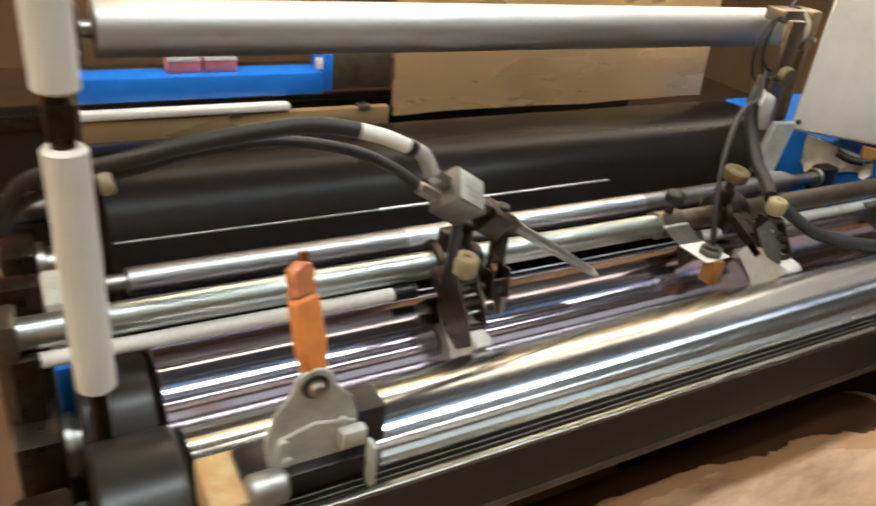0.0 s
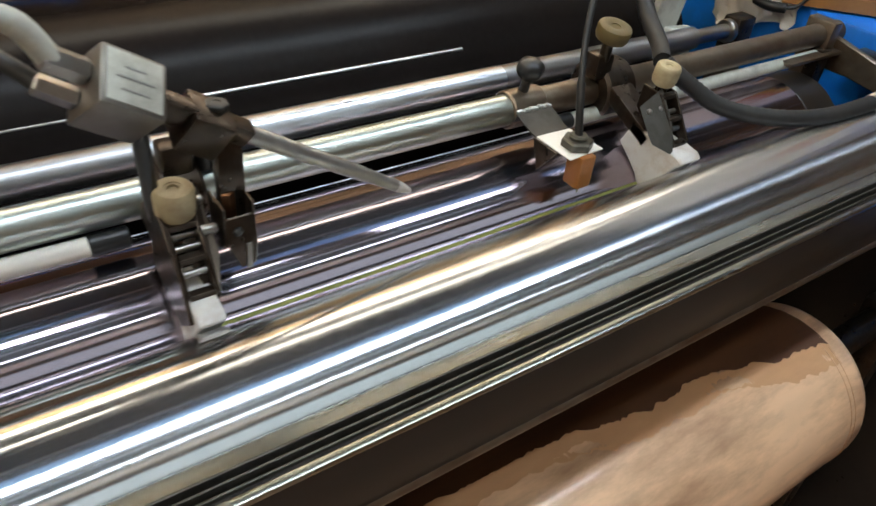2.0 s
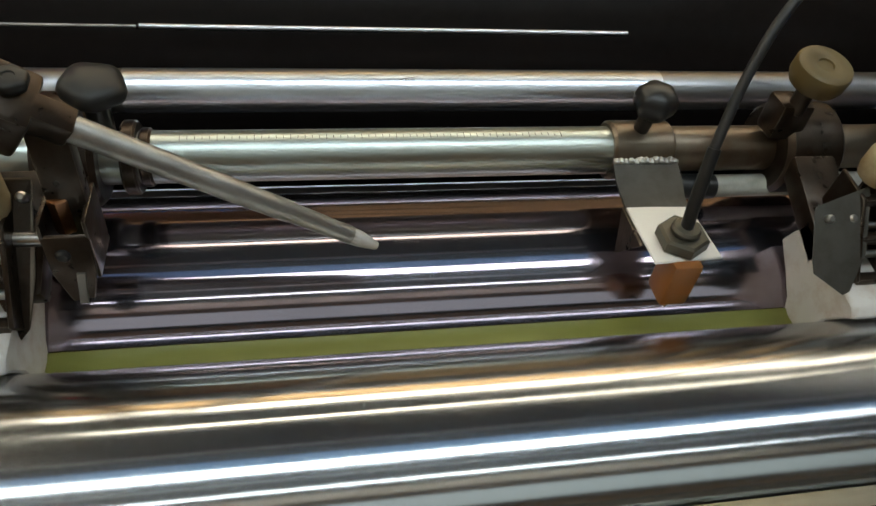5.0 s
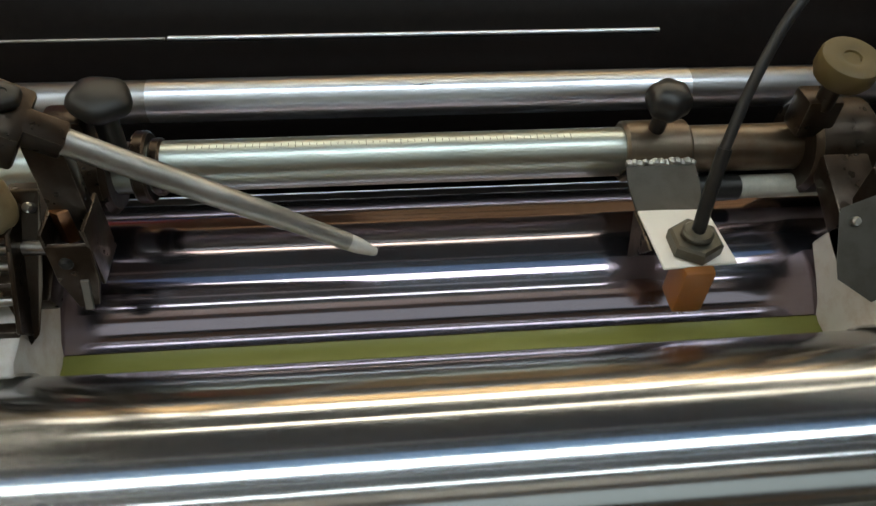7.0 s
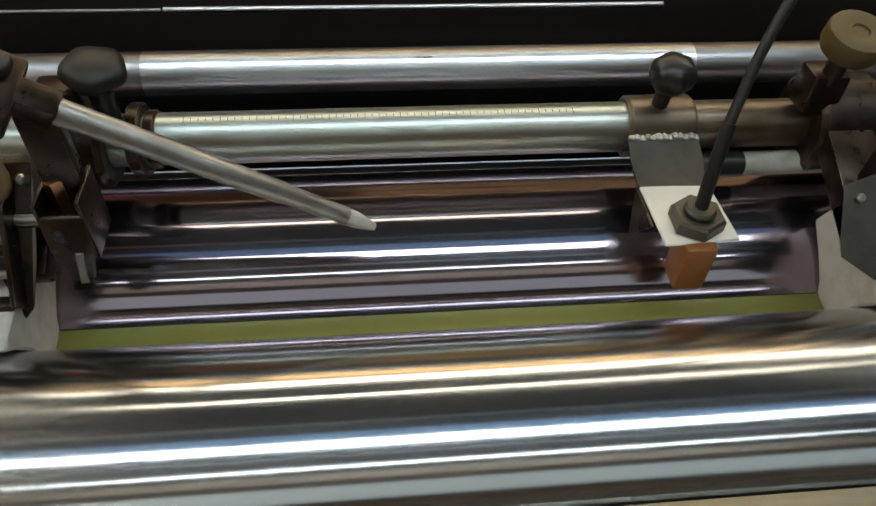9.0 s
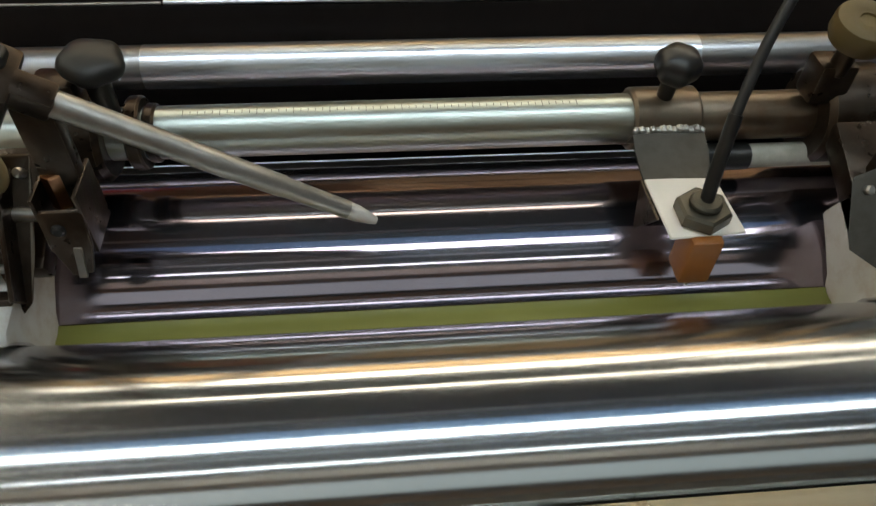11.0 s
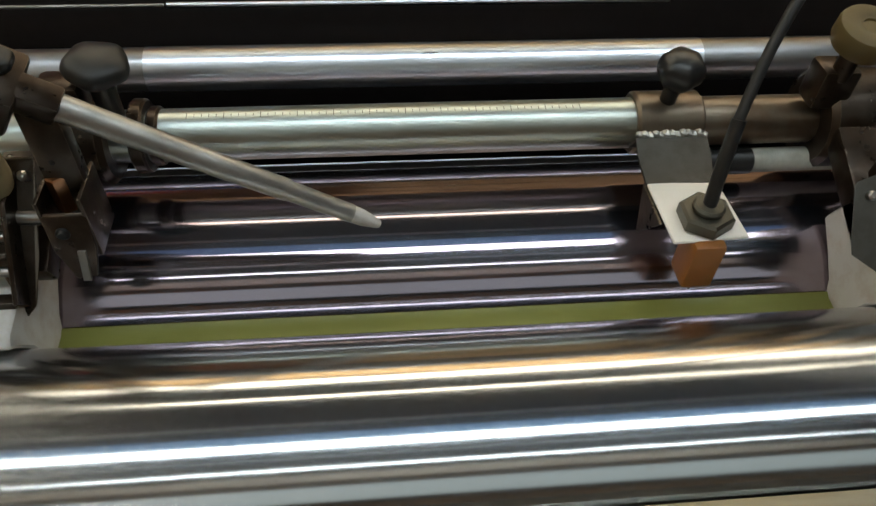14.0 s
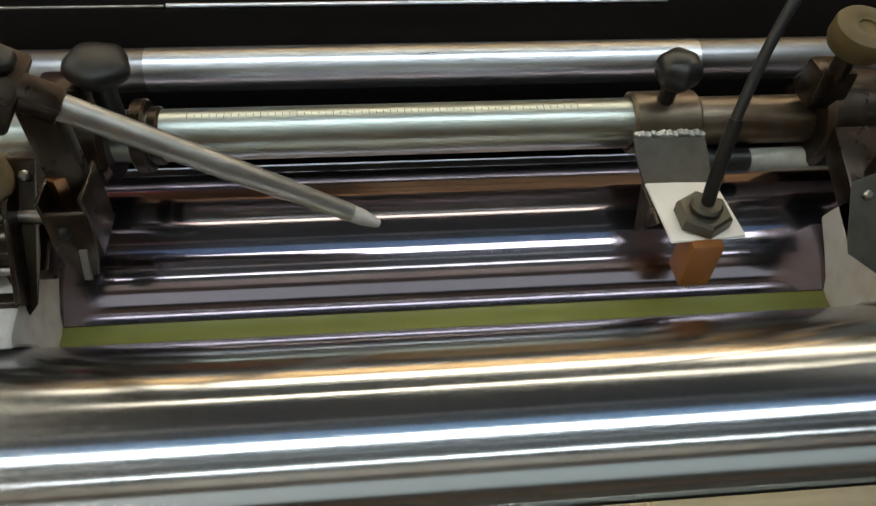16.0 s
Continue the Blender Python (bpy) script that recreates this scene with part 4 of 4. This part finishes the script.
# ---------------------------------------------------------------- orange handled clamp on the front rail
def toggle_clamp():
    ob = empty("toggle_clamp", (-0.558, -0.235, 1.10), "orange handled toggle clamp on a grey bracket and rail", "clamp")
    part("base", box((-0.622, -0.262, 1.110), (-0.500, -0.212, 1.140), 0.003), "paint_black", ob, "black base block")
    part("strap", box((-0.652, -0.270, 1.085), (-0.612, -0.205, 1.134), 0.004), "strap_tan", ob, "stained tan strap")
    part("pad", rod((-0.622, -0.262, 1.134), (-0.588, -0.262, 1.134), 0.0155, 0.004, 24), "tube_grey", ob, "grey round pad")
    y = -0.246
    pts = [(-0.598, 1.136), (-0.520, 1.136), (-0.518, 1.172), (-0.526, 1.196), (-0.540, 1.212)]
    for k in range(7):
        a = radians(20 + k * 23)
        pts.append((-0.5600 + 0.0175 * math.cos(a), 1.218 + 0.015 * math.sin(a)))
    pts += [(-0.580, 1.212), (-0.594, 1.194), (-0.602, 1.165)]
    part("bracket", prism([(px, y, pz) for px, pz in pts], (0, 0.004, 0), 0.001), "paint_grey", ob, "pale grey bracket plate")
    part("raised_plate", prism([(-0.594, y - 0.004, 1.137), (-0.524, y - 0.004, 1.137), (-0.522, y - 0.004, 1.172), (-0.560, y - 0.004, 1.180), (-0.592, y - 0.004, 1.170)], (0, 0.004, 0), 0.0012), "paint_grey", ob, "pale grey doubling plate")
    for bx, bz in ((-0.588, 1.166), (-0.584, 1.146), (-0.536, 1.176)):
        part("small_bolt", rod((bx, y - 0.003, bz), (bx, y - 0.0075, bz), 0.0048, 0.001, 12), "paint_grey", ob, "grey bolt head")
    part("side_block", box((-0.520, -0.248, 1.136), (-0.492, -0.214, 1.178), 0.003), "beam", ob, "dark grey side block")
    part("link", box((-0.540, -0.262, 1.152), (-0.516, -0.2505, 1.170), 0.002), "paint_grey", ob)
    part("tail", box((-0.5175, -0.2775, 1.110), (-0.5125, -0.262, 1.160), 0.0015), "paint_grey", ob, "grey tail strip")
    part("bolt", lathe(bmesh.new(), (-0.5600, y + 0.002, 1.217), (-0.5600, y - 0.010, 1.217), [(0, 0), (0, 0.0085), (0.55, 0.0085), (0.6, 0.0072), (0.95, 0.0062), (1, 0.005), (1, 0)], 20), "steel", ob, "bright bolt head")
    part("washer", ring((-0.5600, y - 0.0005, 1.217), (-0.5600, y - 0.003, 1.217), 0.0115, 0.006, 0.0006), "paint_black", ob, "dark washer")
    m = look((-0.5615, -0.228, 1.266), (-0.5575, -0.238, 1.223))
    bm = bmesh.new()
    flat = [(-0.0105, -0.044), (0.0105, -0.044), (0.0138, -0.020), (0.0134, 0.018), (0.0118, 0.026), (-0.0118, 0.026), (-0.0134, 0.018), (-0.0138, -0.020)]
    prism([m @ Vector((px, -0.007, pz)) for px, pz in flat], (m.to_3x3() @ Vector((0, 0.014, 0))), 0.003, bm)
    h = part("handle", bm, "orange", ob, "flat orange plastic handle")
    bm = bmesh.new()
    flat = [(-0.0110, 0.026), (0.0110, 0.026), (0.0122, 0.031), (0.0090, 0.034), (0.0115, 0.040), (0.0092, 0.050), (-0.0020, 0.054), (-0.0090, 0.052), (-0.0128, 0.044), (-0.0095, 0.036), (-0.0125, 0.032)]
    prism([m @ Vector((px, -0.006, pz)) for px, pz in flat], (m.to_3x3() @ Vector((0, 0.012, 0))), 0.0015, bm)
    part("grip_end", bm, "amber", h, "glossy amber end piece")
    part("grip_hook", box((-0.010, -0.003, 0.051), (-0.003, 0.003, 0.061), 0.0015, m), "copper", h, "dark brown hook")


toggle_clamp()


# ---------------------------------------------------------------- post, idler hangers and the back of the machine
def left_post():
    ob = empty("guard_post", (-0.712, -0.06, 0.9), "white round guard post with a dark joint", "post")
    part("lower_sleeve", rod((-0.711, -0.06, 1.118), (-0.711, -0.06, 1.366), 0.0185, 0.003, 32), "paint_white", ob)
    part("joint", rod((-0.711, -0.06, 1.360), (-0.711, -0.06, 1.418), 0.010, n=20), "steel_dark", ob, "dark steel joint")
    part("joint_clamp", box((-0.723, -0.072, 1.375), (-0.699, -0.040, 1.405), 0.003), "steel_dark", ob, "dark joint clamp")
    part("upper_sleeve", rod((-0.711, -0.06, 1.412), (-0.711, -0.06, 1.75), 0.0185, 0.003, 32), "paint_white", ob)
    part("pin", rod((-0.711, -0.06, 0.895), (-0.711, -0.06, 1.125), 0.009, n=20), "steel_dark", ob, "dark steel pin")
    part("bracket", box((-0.760, -0.10, 0.885), (-0.690, -0.02, 0.915), 0.003), "steel_dark", ob, "dark bracket on the side frame")
    part("button", rod((-0.688, -0.052, 1.325), (-0.676, -0.052, 1.327), 0.010, n=20), "nylon", ob, "cream button")
    valve = empty("regulator_box", (-0.735, 0.12, 0.9), "grey green valve box with a round dark port", "valve box")
    part("body", box((-0.745, 0.10, 0.90), (-0.700, 0.18, 1.12), 0.004), "paint_grey", valve)
    part("port", rod((-0.7235, 0.0985, 1.085), (-0.7235, 0.103, 1.085), 0.007, n=16), "plastic_black", valve, "dark port")
    part("lower_cover", box((-0.745, 0.085, 0.94), (-0.715, 0.10, 1.04), 0.003), "paint_blue", valve, "blue cover")
    part("brass_plug", rod((-0.695, 0.14, 1.12), (-0.695, 0.14, 1.165), 0.008, n=12), "copper", valve, "brass plug")


left_post()


def hangers():
    y, z, r = ROLLERS["idler"]
    for x, sg in ((-0.668, -1), (0.79, 1)):
        ob = empty("idler_hanger", (x, y, 0.9), "brown steel hanger plate that carries the idler roller", "hanger", "idler hangers")
        part("plate", prism([(x, y - 0.03, 0.90), (x, y + 0.03, 0.90), (x, y + 0.026, z + 0.03), (x, y - 0.026, z + 0.03)], (sg * 0.012, 0, 0), 0.002), "steel_rusty", ob)
        part("bearing", box((x - 0.024, y - 0.034, z - 0.046), (x + 0.012, y + 0.034, z + 0.040), 0.008), "steel_rusty", ob, "brown bearing block")
        part("boss", rod((x - sg * 0.010, y, z), (x + sg * 0.022, y, z), 0.022, n=28), "copper", ob, "brown bronze boss")
        part("foot", box((min(x, sg * 0.75) - 0.01, y - 0.035, 0.888), (max(x, sg * 0.75) + 0.012, y + 0.035, 0.905), 0.002), "steel_dark", ob, "dark steel foot")
        part("set_screw", rod((x - sg * 0.002, y - 0.03, z - 0.02), (x - sg * 0.002, y - 0.045, z - 0.02), 0.006, n=6), "steel", ob)


hangers()


def back_side():
    roll = empty("film_roll", (0, 0.722, 0.846), "roll of brown metallic film behind the rubber roller", "film roll")
    bm = bmesh.new()
    lathe(bm, (-0.70, 0.722, 0.95), (0.98, 0.722, 0.95), [(0, 0), (0, 0.101), (0.003, 0.104)] + [(k / 10, 0.104) for k in range(1, 10)] + [(0.997, 0.104), (1, 0.101), (1, 0)], 96)
    part("film", bm, "film", roll)
    for s in (-1, 1):
        part("core", rod((-0.70 if s < 0 else 0.98, 0.722, 0.95), (-0.79 if s < 0 else 1.06, 0.722, 0.95), 0.03, n=28), "steel", roll, "steel core end")
    web = empty("film_web", (0.3, 0.62, 1.1), "brown shining film web stretched up behind the idler", "film web")
    bm = bmesh.new()
    n = 26
    rows = []
    for k in range(n + 1):
        x = -0.63 + 1.435 * k / n
        rows.append([bm.verts.new((x, 0.60 + 0.05 * q + 0.005 * math.sin(x * 11 + q * 3) + 0.003 * math.sin(x * 27 - q * 7), 1.13 + 0.62 * q)) for q in [j / 12 for j in range(13)]])
    for k, (a, b) in enumerate(zip(rows, rows[1:])):
        for i in range(12):
            if k >= 10 or i >= 6:
                bm.faces.new((a[i], a[i + 1], b[i + 1], b[i]))
    bmesh.ops.delete(bm, geom=[v for v in bm.verts if not v.link_faces], context="VERTS")
    got = bmesh.ops.extrude_face_region(bm, geom=bm.faces[:])
    bmesh.ops.translate(bm, verts=[g for g in got["geom"] if isinstance(g, bmesh.types.BMVert)], vec=(0, 0.002, 0))
    part("sheet", bm, "film_web", web)
    part("hem", box((-0.081, 0.598, 1.13), (-0.075, 0.606, 1.20), 0.001), "film_web", web, "folded film edge")
    rail = empty("back_rail", (-0.4, 0.53, 1.14), "pale worn metal rail above the film roll", "rail")
    part("bar", box((-0.70, 0.575, 1.159), (-0.30, 0.597, 1.173), 0.003), "paint_white", rail)
    part("lower_bar", box((-0.70, 0.580, 1.112), (-0.095, 0.600, 1.156), 0.003), "film_web", rail, "tan lower bar")
    for x in (-0.66, -0.40, -0.15):
        part("spacer", box((x - 0.012, 0.577, 1.150), (x + 0.012, 0.598, 1.162), 0.002), "steel", rail, "steel spacer")
    beam = empty("blue_beam", (-0.4, 0.60, 1.1), "bright blue painted box beam at the back of the machine", "beam")
    part("body", box((-0.70, 0.60, 1.180), (-0.228, 0.66, 1.222), 0.004), "paint_blue", beam)
    part("end_plate", box((-0.230, 0.597, 1.186), (-0.212, 0.665, 1.256), 0.003), "paint_blue", beam, "blue end plate")
    part("bracket", box((-0.212, 0.60, 1.186), (-0.088, 0.67, 1.262), 0.004), "steel_rusty", beam, "brown steel bracket")
    part("label", box((-0.246, 0.5985, 1.228), (-0.232, 0.6, 1.250), 0.0003), "paint_white", beam, "pale label")
    for x in (-0.476, -0.414):
        tag = empty("pink_box", (x, 0.64, 1.222), "small pink carton standing on the blue beam", "carton", "pink cartons")
        part("carton", box((x - 0.029, 0.62, 1.222), (x + 0.029, 0.65, 1.250), 0.002), "pink", tag)
        part("flap", box((x - 0.028, 0.6185, 1.243), (x + 0.028, 0.6205, 1.2512), 0.0005), "paint_white", tag, "white printed strip")
    red = empty("red_cabinet", (-1.25, 2.6, 0), "red painted cabinet standing far behind the machine", "cabinet")
    part("body", box((-1.9, 2.6, 0), (-0.93, 3.0, 2.0), 0.01), "red", red)
    part("door", box((-1.86, 2.585, 0.1), (-0.97, 2.6, 1.94), 0.004), "red", red)


back_side()


def right_side():
    ob = empty("blue_housing", (1.1, 0, 0), "blue painted drive housing beside the rollers", "housing")
    part("body", box((0.90, -0.55, 0.90), (1.40, 0.60, 1.118), 0.008), "paint_blue", ob)
    part("base", box((0.905, -0.545, 0), (1.395, 0.595, 0.90), 0.006), "paint_black", ob, "black lower body")
    part("plinth", box((1.05, 0.02, 1.118), (1.38, 0.29, 1.152), 0.003), "paint_black", ob, "black plinth")
    part("seam", box((0.8975, -0.5, 0.93), (0.9, 0.58, 0.936), 0.0005), "paint_black", ob, "dark seam")
    cov = empty("white_cover", (1.1, 0, 1.15), "white painted sheet metal guard cover with rounded edges", "cover")
    p = [(0.752, 0.295), (1.035, 0.011), (1.40, 0.011), (1.40, 0.295)]
    part("shell", prism([(a, b, 1.150) for a, b in p], (0, 0, 0.75), 0.006), "paint_white", cov)
    d = Vector((0.228, -0.229, 0)).normalized()
    nrm = Vector((d.y, -d.x, 0))
    if nrm.x > 0:
        nrm = -nrm
    o = Vector((0.752, 0.295, 0))

    def plate(s0, s1, z0, z1, t, off=0.0):
        a, b = o + d * s0 + nrm * off, o + d * s1 + nrm * off
        return prism([(a.x, a.y, z0), (b.x, b.y, z0), (b.x, b.y, z1), (a.x, a.y, z1)], nrm * t, 0.0004)
    part("edge_strip", plate(0.16, 0.398, 1.122, 1.146, 0.012), "edge_brown", cov, "brown lower edge strip")
    for s in (0.016, 0.211):
        q = o + d * s
        part("screw", rod(q + Vector((0, 0, 1.172)), q + nrm * 0.006 + Vector((0, 0, 1.172)), 0.006, n=12), "plastic_black", cov, "black screw head")
    sign = empty("warning_sign", tuple(o + d * 0.25 + Vector((0, 0, 1.25))), "red and yellow warning sign on the white cover", "sign")
    part("red_field", plate(0.236, 0.326, 1.290, 1.345, 0.0012, 0.0003), "red", sign, "red upper field")
    part("yellow_field", plate(0.232, 0.330, 1.252, 1.290, 0.0012, 0.0003), "yellow", sign, "yellow lower field")
    for k, (txt, z, h) in enumerate((("EMERGENCY", 1.322, 0.0145), ("STOP", 1.300, 0.0165))):
        cu = bpy.data.curves.new("lettering", "FONT")
        cu.body, cu.size, cu.extrude, cu.align_x = txt, h, 0.0002, "LEFT"
        tmp = new("lettering_tmp", cu)
        me = bpy.data.meshes.new_from_object(tmp.evaluated_get(bpy.context.evaluated_depsgraph_get()))
        bpy.data.objects.remove(tmp)
        lt = new("lettering", me)
        me.materials.append(M["paint_white"])
        lt.parent = sign
        q = o + d * (0.242 if k == 0 else 0.262) + nrm * 0.0022 + Vector((0, 0, z))
        lt.matrix_basis = Matrix.Translation(-sign.location) @ Matrix((( d.x, 0, nrm.x, q.x), (d.y, 0, nrm.y, q.y), (0, 1, 0, q.z), (0, 0, 0, 1)))
        lt["label"] = "white capital letters"
    part("bar", plate(0.245, 0.318, 1.263, 1.267, 0.0006, 0.0018), "paint_black", sign, "dark line of small print")
    part("bar", plate(0.245, 0.305, 1.274, 1.279, 0.0006, 0.0018), "paint_black", sign, "dark line of small print")
    # rag and hook
    bm = bmesh.new()
    rnd = random.Random(5)
    n, k = 22, 14
    g = []
    for i in range(n):
        row = []
        for j in range(k):
            u, v = i / (n - 1), j / (k - 1)
            yy = 0.325 - 0.17 * u
            zz = 1.116 - 0.090 * v * (0.75 + 0.25 * math.sin(u * 5 + 0.6)) * (1 - 0.3 * abs(u - 0.45))
            w = 0.010 + 0.008 * math.sin(u * 17 + v * 4) * v + 0.006 * math.sin(u * 31 - v * 9) * v + rnd.uniform(0, 0.003)
            row.append(bm.verts.new((0.898 - max(0.003, w), yy + 0.004 * math.sin(v * 8), zz)))
        g.append(row)
    for a, b in zip(g, g[1:]):
        for j in range(k - 1):
            bm.faces.new((a[j], a[j + 1], b[j + 1], b[j]))
    got = bmesh.ops.extrude_face_region(bm, geom=bm.faces[:])
    bmesh.ops.translate(bm, verts=[q for q in got["geom"] if isinstance(q, bmesh.types.BMVert)], vec=(0.0025, 0, 0))
    tagged(part("rag", bm, "paint_white"), "crumpled white rag hanging on the blue housing", "rag")
    hook = empty("pull_handle", (0.86, 0.2, 1.1), "black bent wire handle with a thick grip", "handle")
    part("wire", pipe([(0.868, 0.235, 1.152), (0.855, 0.225, 1.118), (0.850, 0.195, 1.112), (0.872, 0.155, 1.118), (0.893, 0.140, 1.150)], 0.003, 8, 6), "plastic_black", hook)
    part("grip", pipe([(0.853, 0.222, 1.113), (0.852, 0.190, 1.111), (0.862, 0.165, 1.114)], 0.009, 12, 4), "plastic_black", hook, "thick black grip")
    sw = empty("switch_box", (0.885, -0.02, 1.06), "small black switch box on the blue housing", "switch box")
    part("body", box((0.868, -0.045, 1.045), (0.9, 0.025, 1.092), 0.004), "plastic_black", sw)
    part("lid", box((0.865, -0.040, 1.050), (0.868, 0.020, 1.087), 0.001), "paint_black", sw)
    # hoses on this side
    h = empty("air_hose", (0.5, -0.1, 1.09), "black corrugated hose with a spring sleeve lying over the rollers", "hose")
    line = [(0.335, 0.0, 1.165), (0.352, -0.022, 1.148), (0.39, -0.06, 1.122), (0.45, -0.098, 1.112), (0.53, -0.122, 1.108), (0.62, -0.130, 1.110), (0.70, -0.132, 1.115)]
    part("tube", pipe(line, 0.0105, 14, 14, rib=0.0009), "hose", h)
    part("spring_sleeve", pipe([(0.632, -0.1305, 1.110), (0.66, -0.131, 1.1115), (0.685, -0.132, 1.113)], 0.0115, 14, 10, rib=0.0016), "steel", h, "steel spring sleeve")
    part("fitting", rod((0.695, -0.132, 1.114), (0.735, -0.133, 1.117), 0.0115, 0.003, 6), "nylon", h, "cream end fitting")
    part("tail", pipe([(0.73, -0.133, 1.117), (0.78, -0.12, 1.118), (0.84, -0.06, 1.11), (0.895, -0.02, 1.085)], 0.008, 12, 8), "hose", h, "black tail hose")
    up = empty("riser_hose", (0.5, 0.18, 1.1), "black hose that climbs beside the grey bracket", "hose")
    part("tube", pipe([(0.342, 0.01, 1.162), (0.378, 0.05, 1.166), (0.403, 0.10, 1.185), (0.415, 0.14, 1.23), (0.420, 0.158, 1.27), (0.434, 0.166, 1.300)], 0.0115, 14, 10), "hose", up)
    part("fitting", rod((0.431, 0.165, 1.292), (0.440, 0.168, 1.318), 0.013, 0.002, 6), "steel_dark", up, "dark hexagon fitting")
    br = empty("grey_bracket", (0.59, 0.22, 0.9), "pale grey painted bracket beside the rubber roller", "bracket")
    part("brace", prism([(0.572, 0.215, 1.098), (0.634, 0.215, 1.092), (0.656, 0.215, 1.200), (0.588, 0.215, 1.204)], (0, 0.014, 0), 0.002), "paint_grey", br)
    part("cup", lathe(bmesh.new(), (0.530, 0.215, 1.200), (0.526, 0.215, 1.268), [(0, 0), (0, 0.017), (0.08, 0.021), (0.8, 0.021), (0.93, 0.018), (1, 0.011), (1, 0)], 28), "paint_grey", br, "pale grey round cup")
    part("upright", box((0.560, 0.230, 1.195), (0.602, 0.246, 1.40), 0.003), "steel_rusty", br, "brown steel upright")
    part("lug", prism([(0.592, 0.195, 1.045), (0.668, 0.195, 1.038), (0.660, 0.195, 1.094), (0.600, 0.195, 1.100)], (0, 0.02, 0), 0.003), "paint_grey", br, "pale lug with a dark slot")
    part("hole", box((0.634, 0.193, 1.058), (0.646, 0.197, 1.076), 0.002), "plastic_black", br, "dark slot")
    part("stem", box((0.60, 0.222, 0.86), (0.63, 0.236, 1.098), 0.002), "steel_dark", br, "dark steel stem")
    part("tie", box((0.57, 0.222, 0.86), (0.75, 0.236, 0.885), 0.002), "steel_dark", br, "dark steel tie")
    part("gauge", rod((0.552, 0.212, 1.305), (0.552, 0.195, 1.303), 0.018, n=28), "nylon_old", br, "dirty tan round cap")
    part("white_rod", rod((0.40, 0.128, 1.281), (0.447, 0.165, 1.300), 0.0042, n=12), "paint_white", br, "short white rod")
    part("clamp_arm", pipe([(0.440, 0.160, 1.298), (0.50, 0.20, 1.30), (0.555, 0.215, 1.295)], 0.006, 10, 5), "steel_dark", br, "dark clamp arm")
    loops = empty("cable_loop", (0.6, 0.3, 1.3), "loops of thin black cable hanging beside the idler", "cable")
    for k, (rx, zz) in enumerate(((0.045, 1.33), (0.035, 1.34), (0.055, 1.345))):
        pts = [(0.60 + 0.03 * k + rx * math.cos(a), 0.29 + 0.01 * k, zz + 0.065 * math.sin(a)) for a in [q * math.tau / 10 for q in range(0, 10)]]
        part("loop", pipe(pts, 0.003, 8, 6), "hose", loops)
    part("tie", box((0.60, 0.28, 1.385), (0.66, 0.33, 1.41), 0.004), "steel_rusty", loops, "brown steel tie")
    part("lead", pipe([(0.63, 0.305, 1.40), (0.72, 0.33, 1.44), (0.79, 0.33, 1.42)], 0.004, 8, 6), "hose", loops)


right_side()
